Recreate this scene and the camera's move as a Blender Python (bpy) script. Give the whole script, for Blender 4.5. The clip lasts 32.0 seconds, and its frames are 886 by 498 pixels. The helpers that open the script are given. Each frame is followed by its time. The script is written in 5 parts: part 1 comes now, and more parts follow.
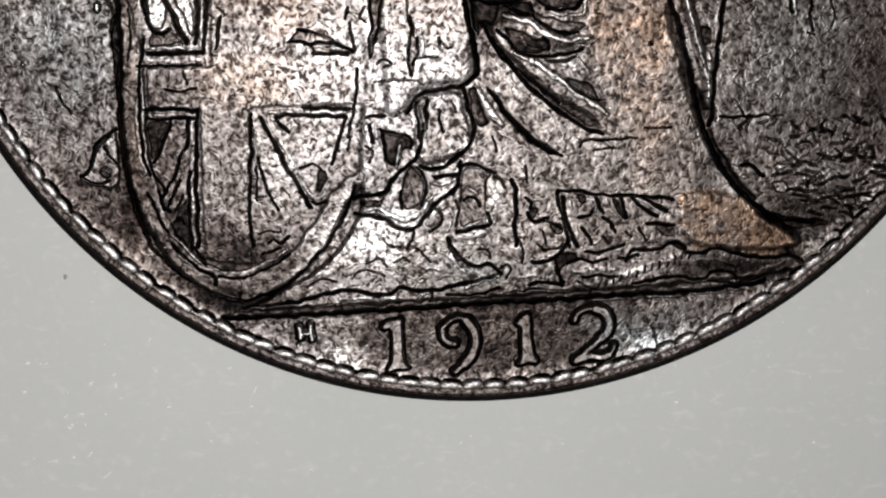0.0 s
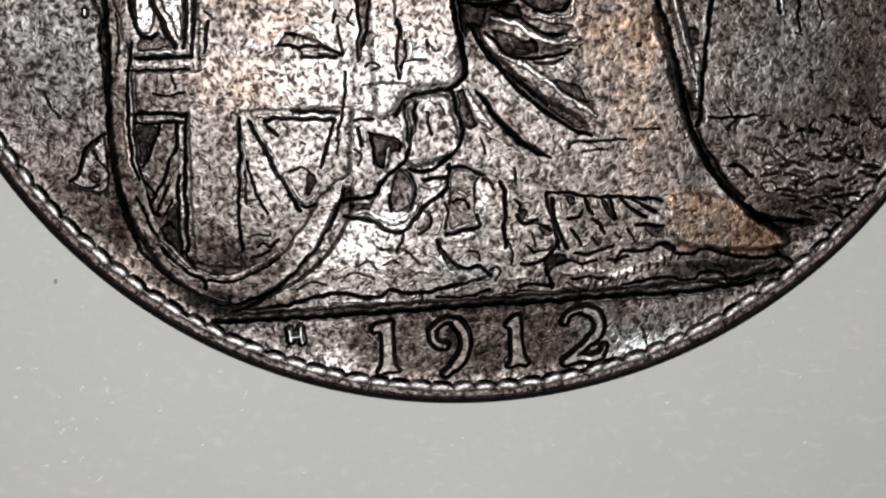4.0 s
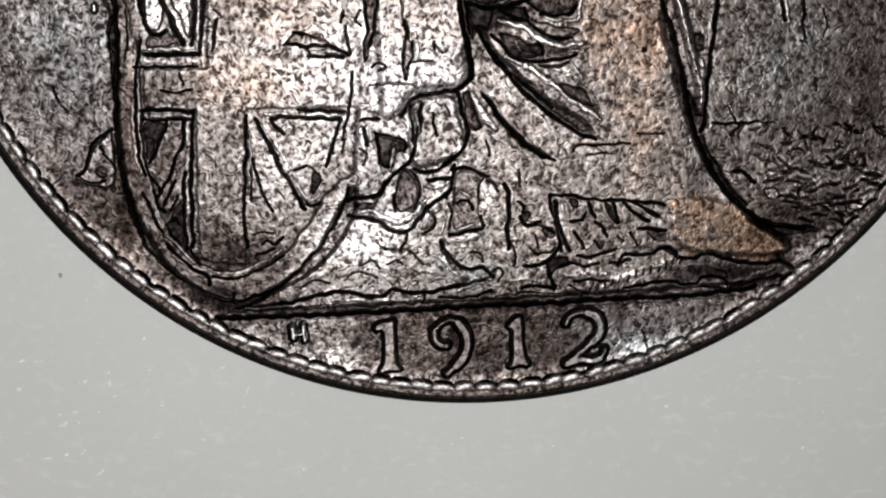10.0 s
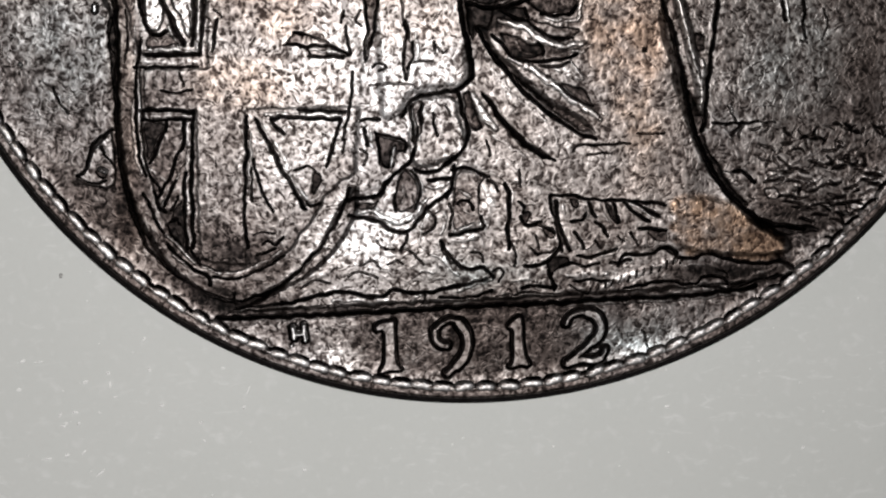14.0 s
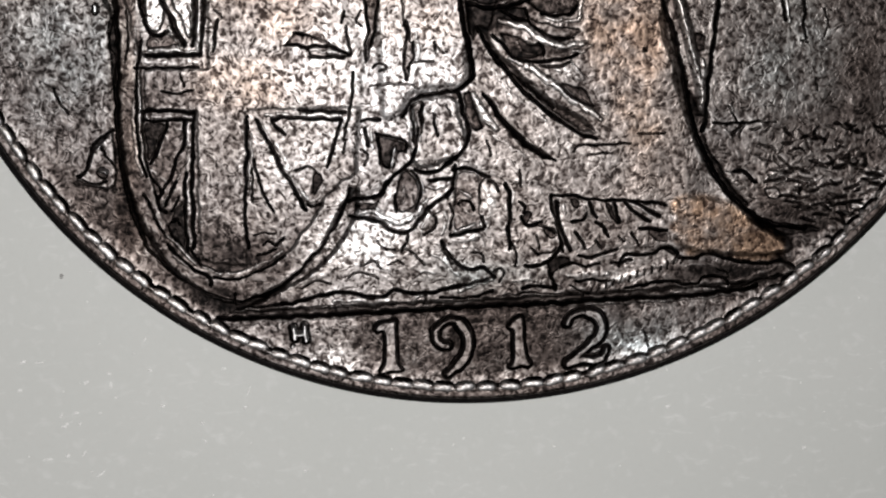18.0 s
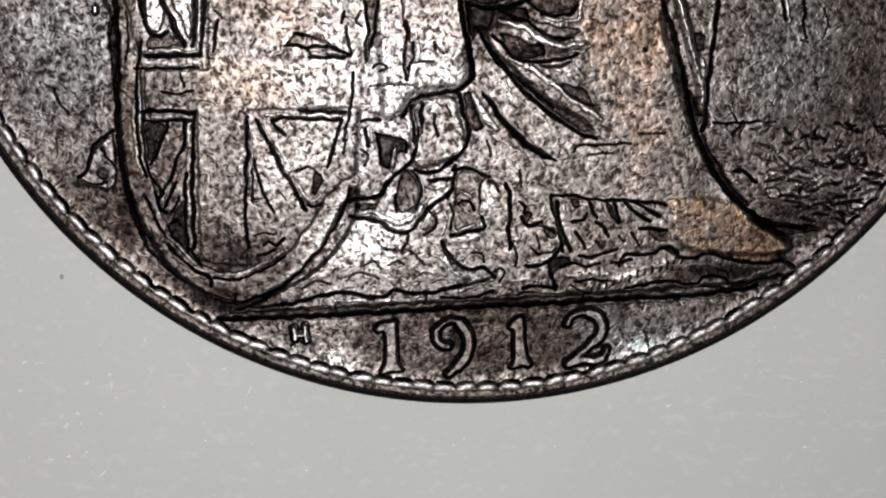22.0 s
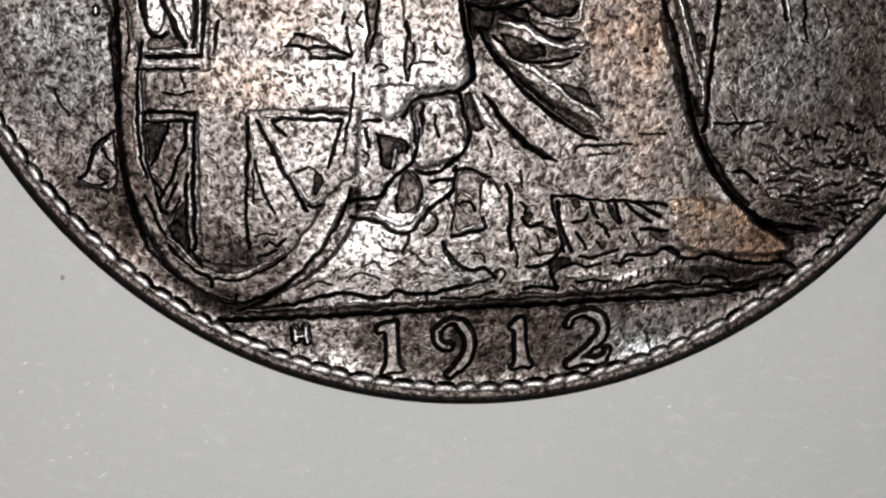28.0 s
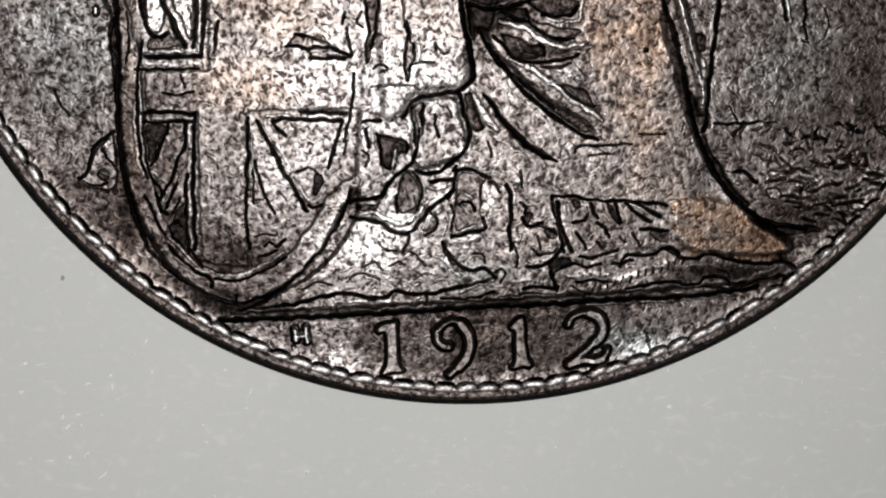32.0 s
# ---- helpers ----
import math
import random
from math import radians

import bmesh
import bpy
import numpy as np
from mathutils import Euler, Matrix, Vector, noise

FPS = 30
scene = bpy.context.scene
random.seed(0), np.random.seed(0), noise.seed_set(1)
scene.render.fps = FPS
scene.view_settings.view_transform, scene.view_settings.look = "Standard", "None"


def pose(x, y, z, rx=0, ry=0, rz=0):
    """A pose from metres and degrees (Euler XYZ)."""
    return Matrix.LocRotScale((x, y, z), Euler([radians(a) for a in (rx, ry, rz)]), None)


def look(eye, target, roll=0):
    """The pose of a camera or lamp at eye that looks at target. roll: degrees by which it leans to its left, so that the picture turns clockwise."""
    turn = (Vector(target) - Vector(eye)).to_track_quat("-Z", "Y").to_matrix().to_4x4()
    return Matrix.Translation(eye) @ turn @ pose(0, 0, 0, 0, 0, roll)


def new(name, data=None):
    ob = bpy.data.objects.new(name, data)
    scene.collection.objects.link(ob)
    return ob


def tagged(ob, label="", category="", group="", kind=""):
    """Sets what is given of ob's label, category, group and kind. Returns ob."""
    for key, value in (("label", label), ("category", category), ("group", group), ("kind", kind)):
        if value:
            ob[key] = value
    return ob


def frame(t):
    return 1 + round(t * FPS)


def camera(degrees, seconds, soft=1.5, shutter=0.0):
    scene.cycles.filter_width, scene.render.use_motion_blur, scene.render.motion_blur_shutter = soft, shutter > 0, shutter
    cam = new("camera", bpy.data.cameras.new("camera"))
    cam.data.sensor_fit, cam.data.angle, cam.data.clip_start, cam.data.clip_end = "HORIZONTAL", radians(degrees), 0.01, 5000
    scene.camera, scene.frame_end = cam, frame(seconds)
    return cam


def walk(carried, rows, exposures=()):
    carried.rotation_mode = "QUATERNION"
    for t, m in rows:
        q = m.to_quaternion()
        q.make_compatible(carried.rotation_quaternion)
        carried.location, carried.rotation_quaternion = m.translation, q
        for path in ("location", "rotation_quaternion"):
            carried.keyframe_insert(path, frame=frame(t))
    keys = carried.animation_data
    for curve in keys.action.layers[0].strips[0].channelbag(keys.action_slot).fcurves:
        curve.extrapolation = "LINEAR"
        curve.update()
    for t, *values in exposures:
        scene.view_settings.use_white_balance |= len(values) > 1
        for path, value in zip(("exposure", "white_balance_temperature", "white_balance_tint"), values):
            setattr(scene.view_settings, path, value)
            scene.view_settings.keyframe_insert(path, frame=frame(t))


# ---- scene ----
# ---- camera ----
MM = 0.001
cam = camera(24.0, 32.0, soft=2.12, shutter=0.15)
BASE = pose(-4.316 * MM, 1.835 * MM, 58.534 * MM, -12.4680, -3.4205, -0.0000)
# seconds, shift right, up and back in millimetres, roll in degrees
PATH = [
    (0, -0.1772, -0.0776, -0.3893, -0.5783),
    (0.03, -0.1772, -0.0776, -0.3893, -0.5783),
    (0.1, 0.2770, 0.3790, -0.3818, -0.6130),
    (0.2, 0.4412, 0.3939, -0.3743, -0.6479),
    (0.3, 0.5583, 0.4567, -0.3667, -0.6827),
    (0.4, 0.7724, 0.6453, -0.3592, -0.7175),
    (0.5, 0.9855, 0.7383, -0.3518, -0.7523),
    (0.6, 0.9530, 0.6101, -0.3304, -0.7485),
    (0.7, 0.7932, 0.4835, -0.3090, -0.7446),
    (0.8, 0.7629, 0.5300, -0.2876, -0.7408),
    (0.9, 0.6354, 0.4506, -0.2661, -0.7370),
    (1, 0.3142, 0.1666, -0.2447, -0.7331),
    (1.1, 0.2483, 0.1612, -0.2648, -0.7434),
    (1.2, 0.2460, 0.1550, -0.2848, -0.7537),
    (1.3, 0.2275, 0.1332, -0.3049, -0.7640),
    (1.4, 0.2091, 0.1113, -0.3249, -0.7743),
    (1.5, 0.1587, 0.0741, -0.3449, -0.7846),
    (2, 0.1464, 0.0081, -0.3341, -0.8990),
    (2.5, 0.1521, 0.0310, -0.3410, -0.9139),
    (3, 0.1312, -0.0113, -0.3656, -0.9330),
    (3.5, 0.1221, -0.0199, -0.3467, -0.9516),
    (5.5, 0.1053, 0.0134, -0.3372, -0.8668),
    (5.8, 0.0988, 0.0116, -0.3361, -0.7757),
    (5.9, 0.0406, -0.0053, -0.3328, 0.0442),
    (6.5, 0.0329, -0.0027, -0.3230, 0.0456),
    (7, 0.0225, -0.0007, -0.3142, 0.0184),
    (7.3, 0.0225, -0.0007, -0.3142, 0.0184),
    (7.5, 0.0004, -0.0006, -0.0080, 0.0052),
    (8, 0.0258, -0.0046, -0.0166, 0.0506),
    (11, 0.0239, -0.0002, -0.0016, 0.0003),
    (14.5, 0.0110, 0.0027, -0.0047, -0.0130),
    (16.5, 0.0001, 0.0068, -0.0038, -0.0452),
    (21, -0.0122, 0.0096, -0.0064, -0.1309),
    (25.5, -0.0251, 0.0245, -0.0018, -0.1269),
    (28, -0.0366, 0.0290, -0.0096, -0.1673),
    (32, -0.0380, 0.0348, -0.0142, -0.1833),
]
walk(cam, [(t, BASE @ pose(dx * MM, dy * MM, dz * MM, 0, 0, roll)) for t, dx, dy, dz, roll in PATH])

# ---- light: a small lamp beside the lens, a fill lamp, a dim room ----
world = bpy.data.worlds.new("room_air")
world.use_nodes = True
world.node_tree.nodes["Background"].inputs[0].default_value = (0.9, 0.95, 1.0, 1)
world.node_tree.nodes["Background"].inputs[1].default_value = 0.01
scene.world = world
scene.view_settings.exposure = 0.0


def area_lamp(name, eye, target, size, power, colour, shape="DISK"):
    data = bpy.data.lights.new(name, "AREA")
    data.shape, data.size, data.energy, data.color = shape, size, power, colour
    ob = new(name, data)
    ob.matrix_world = look(eye, target)
    return ob


area_lamp("phone_lamp", (-4.016 * MM, -9.565 * MM, 58.534 * MM), (-0.916 * MM, -10.765 * MM, 0.000 * MM), 0.0014, 0.031, (1.0, 0.99, 0.985))
# unseen lamp, added to fill shadows and streak the pen's nose
area_lamp("fill_lamp", (-0.12, 0.37, 0.33), (0.0, 0.0, 0.0), 0.10, 0.040, (1.0, 0.84, 0.82))


# ---- materials ----
class Nodes:
    """A short way to write node materials."""

    def __init__(self, name):
        self.mat = bpy.data.materials.new(name)
        self.mat.use_nodes = True
        self.tree = self.mat.node_tree
        self.bsdf = self.tree.nodes["Principled BSDF"]
        self.coord = self.tree.nodes.new("ShaderNodeTexCoord")

    def link(self, a, b):
        self.tree.links.new(a, b)

    def noise(self, scale, detail=3.0, rough=0.55, stretch=None, distort=0.0):
        n = self.tree.nodes.new("ShaderNodeTexNoise")
        n.inputs["Scale"].default_value, n.inputs["Detail"].default_value = scale, detail
        n.inputs["Roughness"].default_value, n.inputs["Distortion"].default_value = rough, distort
        if stretch:
            m = self.tree.nodes.new("ShaderNodeMapping")
            m.inputs["Scale"].default_value = stretch
            self.link(self.coord.outputs["Object"], m.inputs["Vector"])
            self.link(m.outputs[0], n.inputs["Vector"])
        else:
            self.link(self.coord.outputs["Object"], n.inputs["Vector"])
        return n.outputs["Fac"]

    def ramp(self, fac, stops):
        r = self.tree.nodes.new("ShaderNodeValToRGB")
        while len(r.color_ramp.elements) < len(stops):
            r.color_ramp.elements.new(0.5)
        for e, (at, c) in zip(r.color_ramp.elements, stops):
            e.position = at
            e.color = (*c, 1) if isinstance(c, tuple) else (c, c, c, 1)
        self.link(fac, r.inputs[0])
        return r.outputs[0]

    def calc(self, kind, a, b, clamp=False):
        m = self.tree.nodes.new("ShaderNodeMath")
        m.operation, m.use_clamp = kind, clamp
        for socket, v in zip(m.inputs, (a, b)):
            if isinstance(v, (int, float)):
                socket.default_value = v
            else:
                self.link(v, socket)
        return m.outputs[0]

    def mix(self, fac, a, b, kind="MIX"):
        m = self.tree.nodes.new("ShaderNodeMix")
        m.data_type, m.blend_type = "RGBA", kind
        for socket, v in ((m.inputs[0], fac), (m.inputs[6], a), (m.inputs[7], b)):
            if isinstance(v, (int, float)):
                socket.default_value = v
            elif isinstance(v, tuple):
                socket.default_value = (*v, 1)
            else:
                self.link(v, socket)
        return m.outputs[2]

    def attr(self, name):
        a = self.tree.nodes.new("ShaderNodeAttribute")
        a.attribute_name = name
        return a.outputs["Fac"]

    def bump(self, height, distance, strength=1.0, normal=None):
        b = self.tree.nodes.new("ShaderNodeBump")
        b.inputs["Distance"].default_value, b.inputs["Strength"].default_value = distance, strength
        self.link(height, b.inputs["Height"])
        if normal:
            self.link(normal, b.inputs["Normal"])
        return b.outputs[0]

    def done(self, colour=None, rough=None, metal=None, normal=None):
        for key, v in (("Base Color", colour), ("Roughness", rough), ("Metallic", metal), ("Normal", normal)):
            if v is None:
                continue
            if isinstance(v, (int, float)):
                self.bsdf.inputs[key].default_value = v
            elif isinstance(v, tuple):
                self.bsdf.inputs[key].default_value = (*v, 1)
            else:
                self.link(v, self.bsdf.inputs[key])
        return self.mat


def coin_material(name, marks=0.42, speckle=1.0, lift=0.0):
    """Worn bronze: rubbing, toning and painted shade set its tone, a fine maze of pits and scratches breaks it up."""
    n = Nodes(name)
    grain = n.noise(6000, 1.5, 0.5, (1.08, 0.92, 1.0), distort=0.35)
    fine = n.noise(15000, 2.0, 0.6)
    broad = n.noise(900, 3.0, 0.6)
    patches = n.noise(260, 3.0, 0.6)
    maze = n.calc("SINE", n.calc("MULTIPLY", n.noise(2600, 1.0, 0.5, (1.0, 1.0, 1.0), distort=0.6), 33.0), 0.0)
    maze = n.calc("MULTIPLY", maze, n.ramp(n.noise(3000, 1.0), [(0.35, 0.35), (0.65, 1.0)]))
    crumb = n.calc("ADD", n.calc("MULTIPLY", n.calc("SUBTRACT", grain, 0.5), 1.1), n.calc("MULTIPLY", n.calc("SUBTRACT", fine, 0.5), 0.35))
    crumb = n.calc("ADD", n.calc("MULTIPLY", n.calc("ADD", crumb, n.calc("MULTIPLY", maze, 0.135)), speckle), 0.5)
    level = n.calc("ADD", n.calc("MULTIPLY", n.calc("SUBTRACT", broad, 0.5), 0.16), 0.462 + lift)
    # this attribute also paints shade into recesses and light onto high points
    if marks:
        level = n.calc("ADD", level, n.calc("MULTIPLY", n.calc("SUBTRACT", n.attr("wear_shade"), 0.5), marks))
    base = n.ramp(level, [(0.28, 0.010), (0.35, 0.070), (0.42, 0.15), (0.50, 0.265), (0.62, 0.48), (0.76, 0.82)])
    value = n.calc("MINIMUM", n.calc("MULTIPLY", base, n.ramp(crumb, [(0.27, 0.06), (0.37, 0.19), (0.46, 0.42), (0.56, 0.56), (0.66, 0.70), (0.80, 0.92)])), 0.48)
    value = n.calc("MULTIPLY", value, 1.64)
    metal_colour = n.mix(1.0, value, n.ramp(value, [(0.0, (1.0, 0.76, 0.68)), (0.12, (1.0, 0.885, 0.835)), (0.45, (1.0, 0.97, 0.95))]), "MULTIPLY")
    tint = n.ramp(patches, [(0.38, (0.98, 0.985, 1.0)), (0.5, (1.0, 0.985, 0.978)), (0.66, (1.0, 0.955, 0.93))])
    colour = n.mix(1.0, metal_colour, tint, "MULTIPLY")
    if marks:
        tone = n.calc("MULTIPLY", n.attr("tone"), n.ramp(broad, [(0.36, 0.25), (0.58, 1.0)]), True)
        colour = n.mix(tone, colour, n.mix(1.0, colour, (0.96, 0.71, 0.52), "MULTIPLY"))
        cool = n.calc("MULTIPLY", n.attr("cool"), n.ramp(broad, [(0.3, 0.4), (0.6, 1.0)]), True)
        colour = n.mix(cool, colour, n.mix(1.0, colour, (0.86, 0.97, 1.0), "MULTIPLY"))
    rough = n.ramp(crumb, [(0.35, 0.54), (0.65, 0.42)])
    bump = n.bump(crumb, 0.000022 * speckle, 0.9)
    return n.done(colour, rough, 0.95, bump)


COIN = coin_material("worn_bronze", 0.42, 0.93)
DATE = coin_material("smooth_bronze", 0.25, 0.65, -0.01)
LETTER = coin_material("polished_bronze", 0.25, 0.4, 0.24)
TEETH = coin_material("tooth_bronze", 0, 0.8, 0.20)
RIM = coin_material("rim_bronze", 0, 1.0, -0.115)
FIELD_METAL = coin_material("field_bronze", 0.42, 1.0, 0.0)


def table_material():
    n = Nodes("grey_laminate")
    cloud = n.noise(90, 3.0)
    fine = n.noise(5200, 3.0, 0.6)
    mottle = n.noise(2300, 2.0, 0.5)
    scuff = n.noise(1300, 4.0, 0.7, (1.0, 2.2, 1.0), distort=0.8)
    zone = n.noise(170, 2.0)
    colour = n.ramp(cloud, [(0.3, (0.525, 0.53, 0.505)), (0.7, (0.558, 0.56, 0.537))])
    worn = n.calc("MULTIPLY", n.ramp(scuff, [(0.57, 0.0), (0.74, 0.7)]), n.ramp(zone, [(0.4, 0.25), (0.62, 1.0)]))
    colour = n.mix(worn, colour, (0.72, 0.715, 0.70))
    colour = n.mix(n.ramp(mottle, [(0.58, 0.0), (0.74, 0.35)]), colour, (0.66, 0.655, 0.64))
    colour = n.mix(n.ramp(fine, [(0.3, 0.10), (0.5, 0.0)]), colour, (0.42, 0.42, 0.40))
    return n.done(colour, 0.6, 0.0, n.bump(fine, 0.000006, 0.5))


def plain_material(name, colour, rough=0.8, metal=0.0, scale=40.0, vary=0.12, relief=0.0004, gloss=0.5):
    n = Nodes(name)
    n.bsdf.inputs["Specular IOR Level"].default_value = gloss
    f = n.noise(scale, 4.0)
    lo = tuple(c * (1 - vary) for c in colour)
    hi = tuple(min(1, c * (1 + vary)) for c in colour)
    return n.done(n.ramp(f, [(0.3, lo), (0.7, hi)]), rough, metal, n.bump(f, relief, 0.4))


TABLE = table_material()
WALL = plain_material("wall_paint", (0.35, 0.33, 0.31), 0.9, 0, 30)
# kept dark so that the coin reflects little from above
CEILING = plain_material("ceiling_paint", (0.16, 0.15, 0.145), 0.9, 0, 30)
EDGE = plain_material("near_black_bronze", (0.005, 0.004, 0.004), 0.7, 0.0, 2500, 0.5, 0.00002, 0.05)
PEN_BODY = plain_material("brown_pen_plastic", (0.165, 0.057, 0.011), 0.5, 0.0, 700, 0.10, 0.00001, 0.22)
pen_skin = PEN_BODY.node_tree.nodes["Principled BSDF"]
pen_skin.inputs["Subsurface Weight"].default_value, pen_skin.inputs["Subsurface Scale"].default_value = 0.5, 0.0012
PEN_NOSE = plain_material("copper_brown_metal", (0.36, 0.155, 0.068), 0.28, 0.97, 1600, 0.3, 0.000002)
PEN_DARK = plain_material("dark_recess", (0.03, 0.02, 0.015), 0.6, 0.2, 1600)
DUST = plain_material("white_dust", (0.82, 0.81, 0.79), 0.8, 0, 9000)
SPECK = plain_material("dark_speck", (0.34, 0.335, 0.32), 0.8, 0, 9000)


# ---- building helpers ----
def mesh_arrays(name, verts, quads, normals=None, marks=None, smooth=True):
    me = bpy.data.meshes.new(name)
    me.vertices.add(len(verts))
    me.vertices.foreach_set("co", np.asarray(verts, np.float32).ravel())
    k = quads.shape[1]
    me.loops.add(quads.size)
    me.loops.foreach_set("vertex_index", quads.astype(np.int32).ravel())
    me.polygons.add(len(quads))
    me.polygons.foreach_set("loop_start", np.arange(0, quads.size, k, dtype=np.int32))
    me.update(calc_edges=True)
    me.polygons.foreach_set("use_smooth", np.full(len(quads), smooth))
    for key, v in (marks or {}).items():
        me.attributes.new(key, "FLOAT", "POINT").data.foreach_set("value", np.asarray(v, np.float32))
    if normals is not None:
        me.normals_split_custom_set_from_vertices(normals)
    return me


def put(name, me, material, parent=None, label=""):
    ob = new(name, me)
    if not me.materials:
        me.materials.append(material)
    if parent:
        ob.parent = parent
    return tagged(ob, label)


def part(name, bm, material, parent=None, label="", smooth=True):
    me = bpy.data.meshes.new(name)
    bm.normal_update()
    bm.to_mesh(me)
    bm.free()
    for p in me.polygons:
        p.use_smooth = smooth
    return put(name, me, material, parent, label)


def revolve(profile, steps, axis="z", closed=False):
    """A body of revolution; profile rows are (radius, height)."""
    bm = bmesh.new()
    rings = []
    for r, h in profile:
        if r < 1e-9:
            rings.append([bm.verts.new((0, 0, h) if axis == "z" else (h, 0, 0))])
            continue
        ring = []
        for i in range(steps):
            a = 2 * math.pi * i / steps
            c, s = r * math.cos(a), r * math.sin(a)
            ring.append(bm.verts.new((c, s, h) if axis == "z" else (h, c, s)))
        rings.append(ring)
    pairs = list(zip(rings, rings[1:])) + ([(rings[-1], rings[0])] if closed else [])
    for a, b in pairs:
        for i in range(steps):
            j = (i + 1) % steps
            if len(a) == 1 and len(b) == 1:
                continue
            if len(a) == 1:
                bm.faces.new((a[0], b[j], b[i]))
            elif len(b) == 1:
                bm.faces.new((a[i], a[j], b[0]))
            else:
                bm.faces.new((a[i], a[j], b[j], b[i]))
    bmesh.ops.recalc_face_normals(bm, faces=bm.faces[:])
    return bm


def slab(x0, y0, z0, x1, y1, z1, bevel=0.0):
    bm = bmesh.new()
    bmesh.ops.create_cube(bm, size=1)
    for v in bm.verts:
        v.co = ((x0 + x1) / 2 + v.co.x * (x1 - x0), (y0 + y1) / 2 + v.co.y * (y1 - y0), (z0 + z1) / 2 + v.co.z * (z1 - z0))
    if bevel:
        bmesh.ops.bevel(bm, geom=bm.edges[:], offset=bevel, segments=2, affect="EDGES")
    return bm


# ---- the setting ----
tagged(part("tabletop", slab(-0.45, -0.45, -0.03, 0.45, 0.45, 0), TABLE, smooth=False),
       "pale grey matt laminate tabletop with faint scuffs", "tabletop", kind="structure")
# unseen walls and ceiling, added as a small dim box for reflections
for name, box in (("wall_north", (-0.48, 0.45, -0.03, 0.48, 0.48, 0.6)), ("wall_south", (-0.48, -0.48, -0.03, 0.48, -0.45, 0.6)),
                  ("wall_east", (0.45, -0.45, -0.03, 0.48, 0.45, 0.6)), ("wall_west", (-0.48, -0.45, -0.03, -0.45, 0.45, 0.6))):
    tagged(part(name, slab(*box), WALL, smooth=False), "plain unseen wall added to close the dim surroundings", "wall", kind="structure")
tagged(part("ceiling", slab(-0.48, -0.48, 0.6, 0.48, 0.48, 0.63), CEILING, smooth=False), "plain unseen ceiling kept dark for reflections", "ceiling", kind="structure")

# ---- the coin: relief of the reverse, in millimetres from its centre ----
PITCH = 0.0175
TOP = -2.4
xs = np.arange(-14.98, 14.981, PITCH)
ys = np.concatenate([np.arange(-14.98, TOP, PITCH), np.arange(TOP, 14.99, 0.24)])
X, Y = np.meshgrid(xs, ys)
H = np.zeros_like(X)
L = np.zeros(X.shape, np.int16)
WEAR_SHADE = np.full(X.shape, 0.0)
FIELD = 1.43


def ripple(size, count, seed):
    """Gentle random waves over the face, about -1 to 1."""
    rng = random.Random(seed)
    out = np.zeros_like(X)
    for _ in range(count):
        a, k = rng.uniform(0, 6.283), 6.283 / (size * rng.uniform(0.6, 1.6))
        out += np.sin(X * k * math.cos(a) + Y * k * math.sin(a) + rng.uniform(0, 6.283))
    return out / math.sqrt(count)


# the struck lines waver a little, as wear leaves them
XW = X + 0.022 * ripple(0.55, 9, 3) + 0.006 * ripple(0.2, 9, 4)
YW = Y + 0.022 * ripple(0.55, 9, 5) + 0.006 * ripple(0.2, 9, 6)
# extra brightness for ridge tops: rubbed metal and painted highlight
SHINE = np.zeros_like(X)
DEPTH = 1 + 0.15 * np.clip(ripple(0.7, 9, 7), -1.5, 1.5)


def curve(pts, closed=False, steps=6):
    """A smooth curve through the points."""
    p = np.array(pts, float)
    if len(p) < 3:
        return p
    q = np.vstack([p[-1], p, p[0], p[1]]) if closed else np.vstack([2 * p[0] - p[1], p, 2 * p[-1] - p[-2]])
    out = []
    for a, b, c, d in zip(q, q[1:], q[2:], q[3:]):
        for t in np.arange(steps) / steps:
            out.append(0.5 * (2 * b + (c - a) * t + (2 * a - 5 * b + 4 * c - d) * t * t + (3 * b - a - 3 * c + d) * t ** 3))
    if not closed:
        out.append(p[-1])
    return np.array(out)


def window(p, pad):
    x0, y0 = p.min(0) - pad
    x1, y1 = p.max(0) + pad
    i0, i1 = np.searchsorted(ys, [y0, y1])
    j0, j1 = np.searchsorted(xs, [x0, x1])
    return slice(max(i0 - 1, 0), i1 + 1), slice(max(j0 - 1, 0), j1 + 1)


def distance(p, x, y, closed=False):
    """Distance to a curve and the place along it, 0 to 1."""
    best, along = np.full(x.shape, 1e9), np.zeros(x.shape)
    q = np.vstack([p, p[:1]]) if closed else p
    n = len(q) - 1
    for k in range(n):
        a, d = q[k], q[k + 1] - q[k]
        t = np.clip(((x - a[0]) * d[0] + (y - a[1]) * d[1]) / max(d @ d, 1e-12), 0, 1)
        r = (x - a[0] - t * d[0]) ** 2 + (y - a[1] - t * d[1]) ** 2
        near = r < best
        best[near] = r[near]
        along[near] = ((k + t) / n)[near]
    return np.sqrt(best), along


def inside(p, x, y):
    hit = np.zeros(x.shape, bool)
    for a, b in zip(p, np.roll(p, -1, 0)):
        if a[1] == b[1]:
            continue
        cross = (a[1] > y) != (b[1] > y)
        hit ^= cross & (x < (b[0] - a[0]) * (y - a[1]) / (b[1] - a[1]) + a[0])
    return hit


def smooth(t):
    t = np.clip(t, 0, 1)
    return t * t * (3 - 2 * t)


